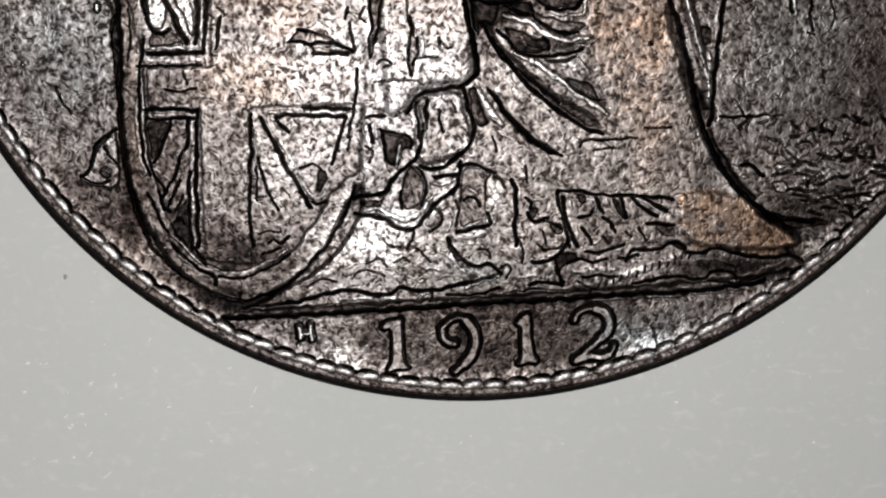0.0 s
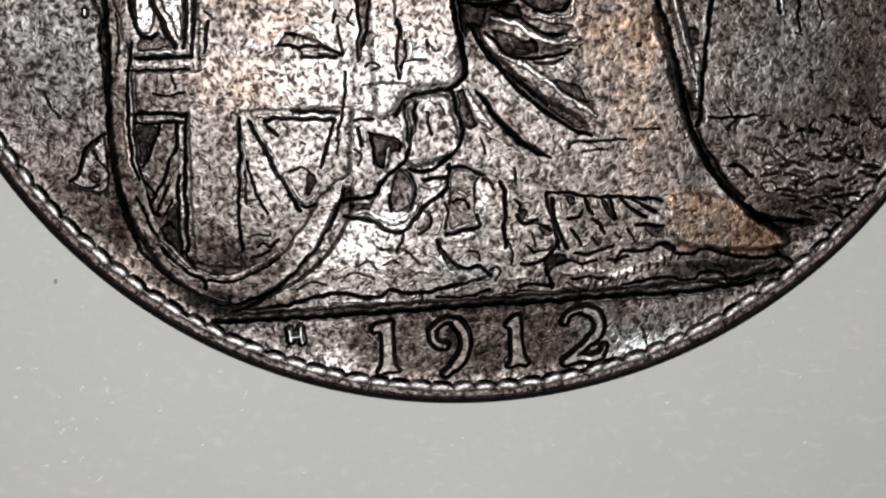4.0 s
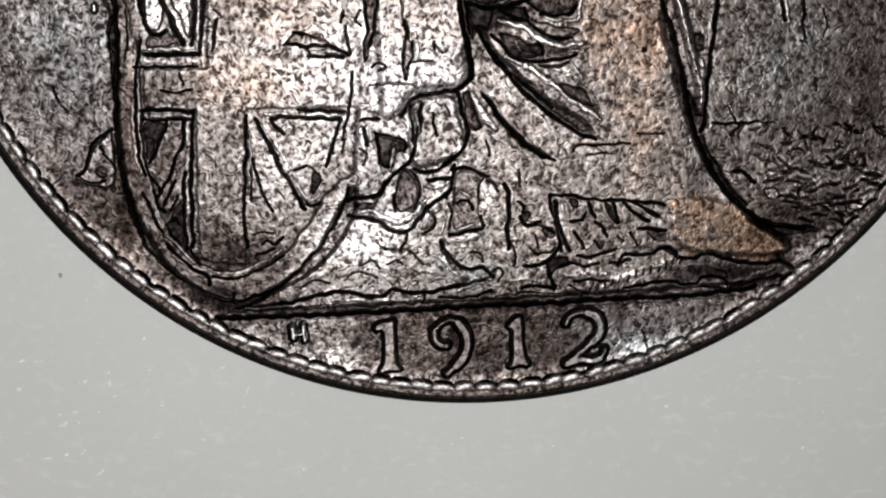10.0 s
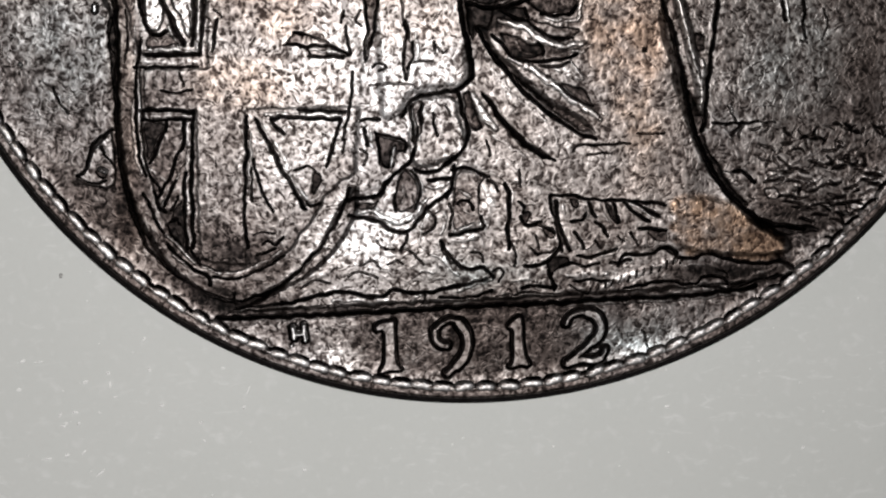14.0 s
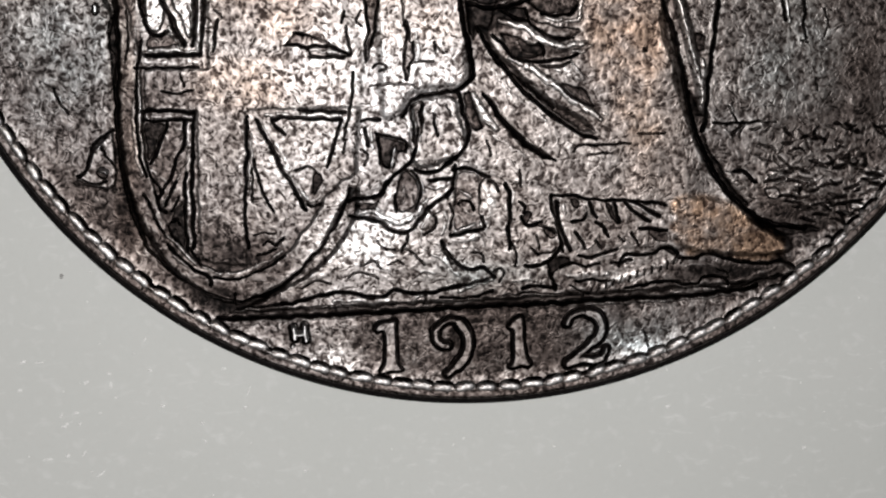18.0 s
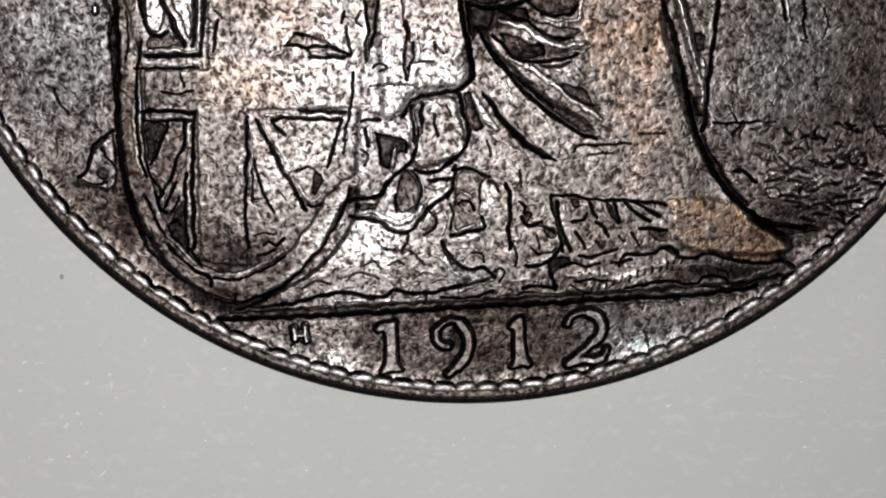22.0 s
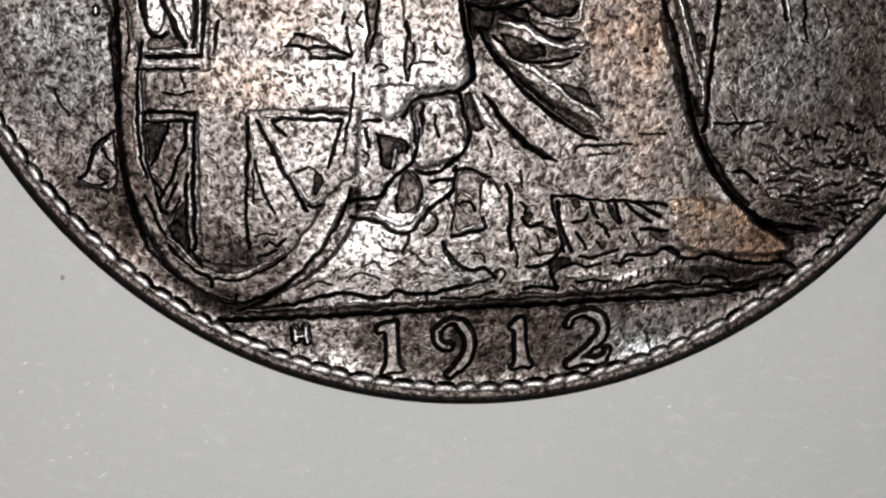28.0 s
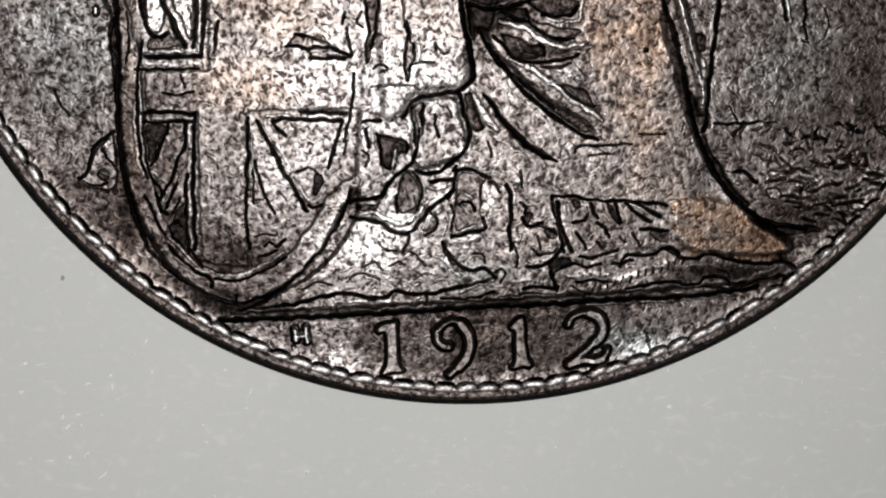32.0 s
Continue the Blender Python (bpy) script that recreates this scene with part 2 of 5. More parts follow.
def plate(pts, height, bevel, label=None, steps=6, over=False):
    """A raised area with sloping edges."""
    p = curve(pts, True, steps) if steps > 1 else np.array(pts, float)
    w = window(p, 0.1)
    x, y = XW[w], YW[w]
    d, _ = distance(p, x, y, True)
    m = inside(p, x, y)
    rise = height * smooth(d / bevel) * m
    if over:
        H[w] = np.where(m, H[w] * (1 - smooth(d / bevel)) + rise, H[w])
    else:
        H[w] += rise
    if label is not None:
        L[w][m] = label


def line(pts, width, height, taper=0.0, steps=6):
    """A rounded groove (height below 0) or ridge; width is its half width."""
    p = curve(pts, False, steps) if steps > 1 else np.array(pts, float)
    w = window(p, width + 0.05)
    d, s = distance(p, XW[w], YW[w])
    height = height * DEPTH[w]
    wide = (1.25 if height.flat[0] > 0 else 1.0) * width * (0.5 + 0.5 * DEPTH[w]) * (1 - taper * np.abs(2 * s - 1) ** 2)
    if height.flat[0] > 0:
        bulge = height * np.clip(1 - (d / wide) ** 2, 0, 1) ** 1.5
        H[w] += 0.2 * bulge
        # the ridge is kept low and its highlight goes into the colour
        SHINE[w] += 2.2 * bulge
    else:
        H[w] += 1.15 * height * np.clip(1.05 - d / (wide * 0.98), 0, 1) ** 1.25


def stroke(strokes, height, bevel, label, moat=0.0):
    """A raised figure or letter of flat-topped strokes: (points, half width)."""
    rows = []
    for pts, width in strokes:
        p = curve(pts)
        w = window(p, width + bevel + 0.2)
        rows.append((w, distance(p, (X + XW)[w] / 2, (Y + YW)[w] / 2)[0] - width - bevel * 0.5))
    if moat:
        for w, d in rows:
            H[w] = np.minimum(H[w], np.where(d < 0.095, -moat * np.clip((0.095 - d) / 0.07, 0, 1), H[w]))
    for w, d in rows:
        H[w] = np.where(d < 0, np.maximum(H[w], -moat + (height + moat) * smooth(-d / bevel)), H[w])
        L[w][d < 0] = label


# negative darkens for dirt and painted shade, positive lightens
GRIME_SHADE = np.zeros_like(X)


def spread(field, pts, amount, soft, steps=5):
    """Add a patch with a soft rim to one of the colour fields."""
    p = curve(pts, True, steps) if steps > 1 else np.array(pts, float)
    w = window(p, soft + 0.05)
    d, _ = distance(p, XW[w], YW[w], True)
    d = np.where(inside(p, XW[w], YW[w]), d, -d)
    field[w] += amount * smooth(0.5 + 0.5 * d / soft)


def pit(pts, height, bevel, grime_shade):
    """A hollow whose colour is darkened for dirt and shade."""
    plate(pts, height, bevel)
    spread(GRIME_SHADE, pts, 1.5 * grime_shade, 0.08)


def figure(pts, label):
    """A numeral cut as one outline, with a trench round it."""
    p = curve(pts, True, 3)
    w = window(p, 0.25)
    x, y = (X + XW)[w] / 2, (Y + YW)[w] / 2
    d, _ = distance(p, x, y, True)
    m = inside(p, x, y)
    d = np.where(m, -d, d) - 0.025
    m = d < 0
    reach = 0.064 + 0.022 * np.sin(4.3 * x + 2.1 * y) * np.sin(3.7 * y - 5.2 * x)
    H[w] = np.where(d < reach, np.minimum(H[w], -0.14 * np.clip((reach - d) / 0.06, 0, 1)), H[w])
    H[w] = np.where(m, -0.14 + 0.24 * smooth(-d / 0.05), H[w])
    L[w][m] = label


(FIELD_L, BORDER, PANEL, CROSS, FIGURE, ROCK, TRIDENT, SHIP, SEA, D1, D9, D1B, D2, MINT) = range(14)

# the sea and the rock
plate([(6.52, -8.60), (7.28, -8.53), (8.88, -8.46), (10.49, -8.40), (12.09, -8.17), (12.19, -10.29), (10.59, -10.76), (9.64, -11.40), (8.99, -11.39), (8.96, -10.66), (8.05, -10.07), (7.31, -9.33)], 0.05, 0.4, SEA)
plate([(-6.37, -12.29), (-4.46, -11.21), (-3.50, -9.93), (-2.86, -8.50), (0.91, -6.95), (4.86, -7.30), (6.99, -9.57), (8.99, -11.39), (9.24, -11.60), (7.87, -11.91), (4.16, -12.17), (0.95, -12.30), (-2.25, -12.43), (-5.43, -12.52), (-7.01, -12.57)], 0.13, 0.16, ROCK)
# the shield
plate([(-9.73, -2.20), (-9.86, -4.68), (-9.91, -6.07), (-9.88, -7.63), (-9.67, -9.06), (-9.24, -10.26), (-8.55, -11.28), (-7.78, -11.94), (-6.85, -12.33), (-6.37, -12.29), (-5.58, -11.93), (-4.78, -11.37), (-4.14, -10.57), (-3.73, -9.77), (-3.18, -9.05), (-1.29, -7.72), (-1.28, -5.67), (-1.28, -2.24)], 0.14, 0.2, BORDER)
plate([(-9.10, -2.20), (-9.22, -5.61), (-9.21, -7.32), (-9.06, -8.59), (-8.74, -9.79), (-8.30, -10.59), (-7.73, -11.17), (-6.99, -11.45), (-6.20, -11.38), (-5.40, -11.00), (-4.76, -10.32), (-4.28, -9.60), (-3.80, -8.96), (-1.91, -7.71), (-1.75, -5.67), (-1.74, -2.23)], -0.05, 0.14, PANEL)
plate([(-7.30, -2.21), (-2.90, -2.21), (-2.90, -5.62), (-2.95, -6.80), (-6.31, -6.83), (-6.34, -8.94), (-6.35, -11.25), (-7.73, -11.04), (-7.77, -8.92), (-7.73, -6.85), (-9.16, -6.82), (-9.13, -5.61), (-7.40, -5.61)], 0.030, 0.12, CROSS, 1)
# the seated figure's draped leg and skirt
plate([(-3.25, -2.23), (-3.24, -5.66), (-3.41, -7.54), (-3.41, -9.21), (-2.86, -9.18), (-2.23, -8.79), (-1.68, -8.45), (-0.66, -8.33), (-0.19, -8.49), (0.92, -8.99), (2.12, -9.27), (2.53, -10.78), (4.14, -10.90), (5.74, -10.96), (7.85, -11.23), (8.90, -11.06), (9.00, -10.66), (8.05, -10.04), (7.31, -9.28), (6.64, -8.41), (6.22, -7.52), (5.82, -6.44), (5.58, -5.41), (5.27, -4.47), (4.82, -2.27)], 0.15, 0.24, FIGURE, over=True)
plate([(-2.69, -2.23), (-0.35, -2.24), (-0.10, -5.37), (-0.16, -6.07), (-0.66, -6.33), (-1.60, -6.45), (-2.22, -7.16), (-2.66, -6.99), (-2.78, -5.66)], 0.06, 0.3)
plate([(-1.68, -6.55), (-0.66, -6.43), (-0.42, -7.01), (-0.23, -7.65), (-0.42, -8.12), (-1.37, -8.48), (-1.79, -8.27), (-1.88, -7.40)], 0.05, 0.15)
plate([(5.48, -9.43), (7.15, -9.44), (8.06, -10.15), (8.93, -10.74), (8.74, -11.10), (7.36, -11.11), (5.84, -10.86)], 0.05, 0.2)
# trident shaft beside the skirt
stroke([([(5.39, -2.62), (5.61, -3.85), (5.84, -4.64), (6.02, -5.34), (6.26, -6.21), (6.29, -6.93)], 0.10)], 0.12, 0.24, TRIDENT)
line([(5.57, -3.85), (5.81, -4.45), (5.92, -5.03), (6.07, -5.45)], 0.085, 0.20, 0.4)
line([(6.32, -5.55), (6.38, -6.02), (6.33, -6.45), (6.27, -6.72)], 0.085, 0.26, 0.5)
line([(5.80, -4.79), (5.94, -4.86)], 0.03, -0.07)
line([(5.96, -5.39), (6.19, -5.86)], 0.035, -0.07)
pit([(6.10, -4.79), (6.38, -4.83), (6.39, -5.24), (6.14, -5.30)], -0.05, 0.07, -0.16)
line([(6.42, -4.83), (6.40, -5.35)], 0.05, 0.06, 0.4)
# distant ship
plate([(-11.01, -8.73), (-10.68, -8.22), (-10.51, -7.78), (-10.25, -7.54), (-10.00, -7.32), (-9.99, -8.87)], 0.08, 0.10, SHIP)
line([(-10.97, -8.63), (-10.71, -8.26), (-10.57, -7.78), (-10.44, -7.60), (-10.15, -7.44), (-10.00, -7.32)], 0.05, -0.15)
line([(-10.35, -7.76), (-10.18, -8.04), (-10.03, -8.23)], 0.035, -0.09)
line([(-11.00, -8.60), (-10.79, -8.76), (-10.39, -8.81), (-10.20, -8.74)], 0.04, -0.13)
pit([(-10.50, -8.48), (-10.34, -8.43), (-10.20, -8.58), (-10.23, -8.70), (-10.38, -8.66)], -0.08, 0.03, -0.3)
plate([(-10.41, -8.42), (-10.30, -8.36), (-10.19, -8.44), (-10.23, -8.56), (-10.38, -8.54)], 0.16, 0.05)
line([(-11.13, -8.85), (-10.83, -8.92), (-10.21, -8.96)], 0.10, -0.02, 0.4)
line([(-10.36, -8.45), (-10.24, -8.47)], 0.075, 0.34)

# rock face under the skirt
line([(-3.99, -10.15), (-3.44, -10.11), (-2.97, -10.28), (-2.42, -10.58)], 0.16, 0.05, 0.5)
line([(-3.96, -10.56), (-3.21, -10.73), (-2.26, -10.94)], 0.12, 0.04, 0.5)
line([(-2.76, -10.54), (-2.61, -10.74), (-2.26, -10.78)], 0.03, -0.10)
line([(-1.91, -10.23), (-1.94, -10.59), (-2.07, -10.81)], 0.035, -0.12)
line([(-1.37, -9.66), (-1.11, -9.87), (-1.15, -10.15), (-1.43, -10.35)], 0.04, -0.09)
line([(-1.22, -9.79), (-0.95, -9.66), (-0.80, -9.96), (-0.99, -10.36)], 0.05, 0.09)
line([(-1.49, -10.04), (-1.54, -10.59), (-1.31, -10.79)], 0.05, 0.06, 0.4)
line([(-2.00, -10.75), (-1.70, -10.95), (-1.44, -11.25)], 0.03, -0.07)
line([(-1.23, -10.92), (-0.83, -11.12), (-0.48, -11.55)], 0.08, 0.07, 0.5)
line([(-2.45, -11.20), (-2.18, -11.10), (-2.02, -11.20)], 0.03, -0.08)
line([(-3.21, -11.22), (-2.89, -11.09), (-2.64, -11.32)], 0.03, -0.08)
line([(-3.57, -11.54), (-3.21, -11.41), (-2.77, -11.61)], 0.035, -0.06)
line([(-1.79, -11.60), (-1.50, -11.41), (-1.15, -11.48)], 0.04, 0.06)
line([(-0.96, -10.57), (-0.75, -10.96), (-0.48, -11.26), (-0.23, -11.36), (0.21, -11.34), (0.38, -11.44), (0.54, -11.60)], 0.055, -0.17)
line([(-0.86, -10.70), (-0.89, -10.86), (-0.67, -11.19)], 0.04, -0.10)
line([(-0.54, -10.77), (-0.11, -10.71), (0.13, -10.94)], 0.05, 0.05, 0.4)
line([(-0.07, -10.88), (0.16, -10.94), (0.22, -11.17)], 0.03, -0.09)
line([(0.51, -11.44), (0.68, -11.36), (0.80, -11.51), (0.69, -11.74)], 0.035, -0.09)
line([(1.00, -10.63), (1.16, -10.88), (1.12, -11.29)], 0.03, -0.09)
line([(1.56, -10.77), (1.80, -10.94), (2.12, -10.91), (2.36, -10.75)], 0.035, -0.08)
line([(1.40, -11.29), (1.76, -11.31), (2.01, -11.20), (2.20, -11.01), (2.45, -10.75)], 0.06, -0.16)
pit([(2.01, -11.23), (2.28, -11.01), (2.68, -11.11), (2.62, -11.31), (2.29, -11.44), (2.18, -11.73), (2.08, -11.50)], -0.06, 0.06, -0.25)
line([(2.08, -11.46), (2.18, -11.73), (2.27, -11.99)], 0.05, -0.14)
line([(1.34, -11.96), (1.65, -11.87), (2.29, -11.93)], 0.055, -0.16)
line([(0.93, -11.77), (1.41, -11.68), (1.89, -11.76)], 0.05, 0.05, 0.4)
line([(-5.92, -12.02), (-5.28, -11.75), (-4.72, -11.55), (-4.24, -11.43), (-3.91, -11.21)], 0.13, 0.07, 0.5)
line([(-5.36, -11.67), (-4.80, -11.39), (-4.40, -11.07), (-4.16, -10.72)], 0.10, 0.05, 0.5)
line([(-4.88, -11.87), (-4.49, -11.65), (-4.07, -11.72)], 0.03, -0.07)
# ground line over the date
line([(-7.23, -12.73), (-6.25, -12.72), (-4.66, -12.70), (-3.07, -12.63), (-1.79, -12.57), (-0.67, -12.52), (0.45, -12.47), (1.73, -12.46), (3.34, -12.36), (4.47, -12.31), (5.76, -12.30), (6.57, -12.23), (7.38, -12.14), (8.03, -12.02)], 0.088, -0.20)
line([(-7.04, -12.85), (-4.66, -12.84), (-2.27, -12.72), (0.13, -12.62), (2.54, -12.56), (5.77, -12.46), (7.39, -12.31)], 0.15, -0.035)
line([(-6.40, -12.50), (-5.13, -12.46), (-3.86, -12.43), (-2.27, -12.39), (-0.99, -12.35), (0.93, -12.28), (2.53, -12.21), (3.82, -12.13), (5.76, -12.10), (7.21, -11.94)], 0.12, 0.05)
line([(-5.45, -12.32), (-4.73, -12.17), (-4.17, -12.03), (-3.54, -11.99), (-3.03, -12.12), (-2.52, -12.11), (-2.31, -11.90), (-2.01, -12.00), (-1.47, -12.06), (-0.96, -11.96), (-0.48, -11.87), (-0.03, -11.76), (0.32, -11.68)], 0.06, -0.17)
line([(-6.71, -12.43), (-5.92, -12.36), (-5.13, -12.28)], 0.05, -0.07, 0.5)
line([(-3.99, -12.23), (-3.06, -12.21), (-2.20, -12.25), (-1.50, -12.13)], 0.075, 0.10, 0.4)
line([(-1.12, -12.30), (-0.35, -12.36), (0.16, -12.24)], 0.06, 0.09, 0.4)
line([(-1.39, -12.06), (-1.44, -12.39)], 0.025, -0.10)
line([(-0.99, -12.18), (-0.19, -12.21), (0.16, -12.12), (0.48, -12.00)], 0.045, -0.12)
line([(-0.48, -12.01), (-0.26, -11.89), (0.06, -11.76), (0.48, -11.67)], 0.09, 0.12, 0.4)
line([(-4.66, -12.43), (-3.86, -12.35), (-3.07, -12.46), (-1.95, -12.38)], 0.03, -0.06, 0.4)
line([(0.61, -12.16), (1.57, -12.08), (2.53, -12.15)], 0.04, -0.06, 0.5)
# ledge under the foot
line([(2.29, -12.04), (3.01, -11.94), (3.50, -11.95), (3.98, -11.77), (4.38, -11.63), (4.86, -11.44), (5.26, -11.29), (5.74, -11.13)], 0.10, 0.08, 0.3)
line([(2.61, -11.60), (3.17, -11.53), (3.73, -11.56)], 0.10, 0.10, 0.4)
line([(2.85, -11.74), (3.33, -11.73), (3.85, -11.79)], 0.04, -0.13)
line([(2.40, -11.37), (2.72, -11.26), (3.13, -11.35), (3.52, -11.26)], 0.045, -0.13)
line([(3.84, -11.26), (4.13, -11.24), (4.42, -11.19)], 0.05, -0.14)
line([(2.69, -11.89), (2.95, -12.04), (3.27, -12.21)], 0.03, -0.08)
for k in range(14):
    cx, cy = 1020 + k * 13.5, 520 - k * 4.6 + random.uniform(-5, 5)
    ax, ay = (cx - 829.0) * 0.0160, (-237.0 - cy) * 0.0160
    line([(ax - 0.02, ay - 0.10), (ax + 0.03, ay + 0.09)], 0.026, -0.09)
line([(4.27, -12.01), (4.95, -11.86), (5.46, -11.82), (5.83, -11.85), (6.27, -11.90), (6.49, -11.73), (6.75, -11.66), (7.08, -11.74), (7.25, -11.96)], 0.045, -0.14)
line([(4.47, -12.16), (5.43, -12.05), (6.41, -12.06), (7.21, -12.01)], 0.06, 0.04, 0.4)
line([(5.98, -11.36), (6.55, -11.31), (7.20, -11.55)], 0.05, 0.05, 0.5)
line([(6.40, -11.95), (7.22, -12.08), (7.86, -11.89), (8.66, -11.64)], 0.055, -0.12, 0.3)
line([(7.21, -11.91), (7.85, -11.69), (8.58, -11.41)], 0.06, 0.06, 0.4)
line([(6.88, -11.44), (7.14, -11.55), (7.21, -11.71)], 0.03, -0.08)
line([(2.92, -11.02), (3.24, -11.07), (3.64, -10.97), (3.99, -10.84)], 0.055, -0.15)
line([(4.05, -11.33), (4.29, -11.04), (4.93, -11.02), (5.18, -10.89), (5.49, -10.83), (5.70, -10.97), (5.77, -11.13), (6.22, -11.12), (6.54, -11.01), (7.06, -11.15), (7.52, -11.27), (8.17, -11.32), (8.68, -11.26)], 0.055, -0.15)
pit([(5.22, -10.86), (5.50, -10.78), (5.70, -10.93), (5.74, -11.10), (5.49, -11.00)], -0.05, 0.04, -0.2)
line([(3.61, -11.03), (3.90, -11.00), (4.03, -10.91)], 0.05, 0.06)
line([(8.68, -11.26), (8.98, -11.41), (9.18, -11.55)], 0.045, -0.10)

# shield outline and its border
line([(-9.89, -2.66), (-9.84, -3.73), (-9.82, -4.96), (-9.84, -6.04), (-9.89, -6.98), (-9.83, -7.92), (-9.74, -8.71), (-9.58, -9.48), (-9.38, -10.07), (-9.15, -10.64), (-8.69, -11.16), (-8.08, -11.66), (-7.46, -11.99), (-6.63, -12.25)], 0.06, -0.08)
pit([(-9.80, -2.66), (-9.71, -3.73), (-9.70, -4.96), (-9.74, -6.20), (-9.79, -7.21), (-9.90, -7.21), (-9.95, -6.04), (-10.03, -4.80), (-9.88, -4.19), (-9.89, -2.66)], -0.05, 0.05, -0.12)
pit([(-10.07, -4.68), (-9.95, -4.26), (-9.79, -4.04), (-9.78, -4.80), (-9.89, -5.26)], -0.05, 0.05, -0.2)
line([(-6.58, -12.25), (-6.20, -12.11), (-5.72, -11.94), (-5.24, -11.62), (-4.76, -11.16), (-4.44, -10.82), (-4.12, -10.39), (-3.83, -9.88), (-3.63, -9.43), (-3.50, -9.03)], 0.06, -0.24)
line([(-6.74, -11.97), (-6.77, -12.30)], 0.03, -0.10)
line([(-9.28, -4.50), (-9.29, -5.27)], 0.05, 0.08, 0.3)
line([(-9.41, -6.51), (-9.42, -7.29), (-9.36, -8.08), (-9.26, -8.53)], 0.055, 0.06, 0.4)
line([(-9.23, -5.55), (-9.22, -6.36), (-9.25, -7.22), (-9.21, -7.80), (-9.15, -8.34)], 0.045, 0.11, 0.2)
line([(-9.04, -2.67), (-9.11, -3.74), (-9.09, -4.19)], 0.06, -0.16)
line([(-9.14, -4.84), (-9.21, -5.43), (-9.31, -6.05), (-9.33, -6.83), (-9.32, -7.45), (-9.25, -8.16), (-9.14, -8.59)], 0.045, -0.16)
line([(-9.11, -4.66), (-9.08, -5.33)], 0.05, 0.08, 0.3)
line([(-9.13, -6.83), (-9.17, -7.46), (-9.12, -8.01), (-9.04, -8.37)], 0.04, -0.10)
line([(-9.46, -4.19), (-9.57, -5.58), (-9.58, -6.82), (-9.50, -8.08), (-9.34, -9.03), (-9.09, -9.84), (-8.55, -10.65), (-7.87, -11.34), (-7.01, -11.77), (-6.38, -11.82)], 0.14, 0.03, 0.3)
line([(-9.54, -4.04), (-9.47, -4.65), (-9.59, -5.42)], 0.03, -0.06)
line([(-9.21, -9.12), (-9.02, -9.52), (-8.84, -9.92), (-8.67, -10.21)], 0.045, -0.14)
line([(-8.87, -9.65), (-8.66, -10.16), (-8.54, -10.33)], 0.06, 0.10, 0.4)
line([(-8.54, -10.29), (-8.27, -10.60), (-8.03, -10.85), (-7.81, -11.08)], 0.06, 0.14, 0.3)
line([(-8.43, -10.84), (-8.28, -10.97), (-8.10, -11.14)], 0.07, 0.10, 0.4)
line([(-8.58, -10.52), (-8.37, -10.84), (-8.07, -11.11), (-7.76, -11.32), (-7.45, -11.51), (-7.42, -11.73)], 0.05, -0.17)
line([(-7.96, -10.66), (-7.78, -10.92), (-7.66, -11.15)], 0.04, -0.12)
line([(-7.63, -11.18), (-7.32, -11.33), (-6.97, -11.38), (-6.63, -11.37), (-6.28, -11.26), (-5.77, -11.03), (-5.39, -10.76)], 0.055, 0.12, 0.3)
line([(-7.35, -11.49), (-6.98, -11.56), (-6.60, -11.54), (-6.19, -11.38), (-5.71, -11.16), (-5.34, -10.89)], 0.04, -0.13)
line([(-6.06, -11.33), (-5.58, -11.18), (-5.18, -10.86), (-4.86, -10.46)], 0.12, 0.03, 0.4)
# the hand above the shield's corner
plate([(-8.98, -2.67), (-9.01, -3.74), (-8.98, -4.43), (-8.80, -4.63), (-8.58, -4.54), (-8.48, -4.05), (-8.56, -3.74), (-8.58, -2.67)], 0.15, 0.07, FIGURE)
line([(-9.06, -3.28), (-9.05, -4.04), (-8.99, -4.43), (-8.86, -4.67), (-8.65, -4.74), (-8.43, -4.60)], 0.065, -0.20)
line([(-8.55, -2.67), (-8.53, -3.74), (-8.36, -4.17), (-8.19, -4.59), (-7.98, -4.97)], 0.085, -0.20)
line([(-8.37, -4.45), (-8.28, -4.69), (-8.20, -4.91)], 0.045, 0.16, 0.3)
plate([(-8.31, -2.67), (-8.28, -3.74), (-8.03, -4.36), (-7.86, -4.79), (-7.74, -4.59), (-7.67, -3.75), (-7.67, -2.68)], 0.12, 0.08, FIGURE)
line([(-7.57, -2.68), (-7.61, -3.75), (-7.68, -4.51), (-7.74, -5.01)], 0.06, -0.20)
line([(-7.83, -3.90), (-7.78, -4.36)], 0.03, -0.08)
pit([(-8.93, -4.75), (-8.37, -4.69), (-8.11, -5.00), (-8.94, -5.06)], -0.05, 0.05, -0.10)
line([(-8.94, -5.10), (-8.39, -5.13), (-7.62, -5.18)], 0.045, 0.13, 0.2)
line([(-7.48, -2.68), (-7.52, -3.75), (-7.58, -4.67), (-7.61, -5.16)], 0.05, 0.12)
plate([(-8.26, -5.03), (-8.18, -4.96), (-8.08, -5.02), (-8.14, -5.11)], 0.14, 0.04)
line([(-9.06, -5.26), (-8.39, -5.26), (-7.59, -5.24)], 0.068, -0.20)
line([(-7.34, -2.68), (-7.38, -3.75), (-7.46, -4.52), (-7.56, -5.26)], 0.055, -0.20)
line([(-7.08, -4.29), (-7.12, -4.67), (-7.19, -5.14)], 0.05, -0.13, 0.3)
line([(-7.13, -4.06), (-6.98, -4.21)], 0.03, -0.08)
line([(-9.32, -5.60), (-8.55, -5.60), (-7.60, -5.61)], 0.03, -0.11)
line([(-9.04, -5.43), (-8.40, -5.47), (-7.63, -5.44)], 0.08, 0.05, 0.3)
line([(-8.65, -6.21), (-8.19, -6.31), (-7.80, -6.22)], 0.03, -0.07)
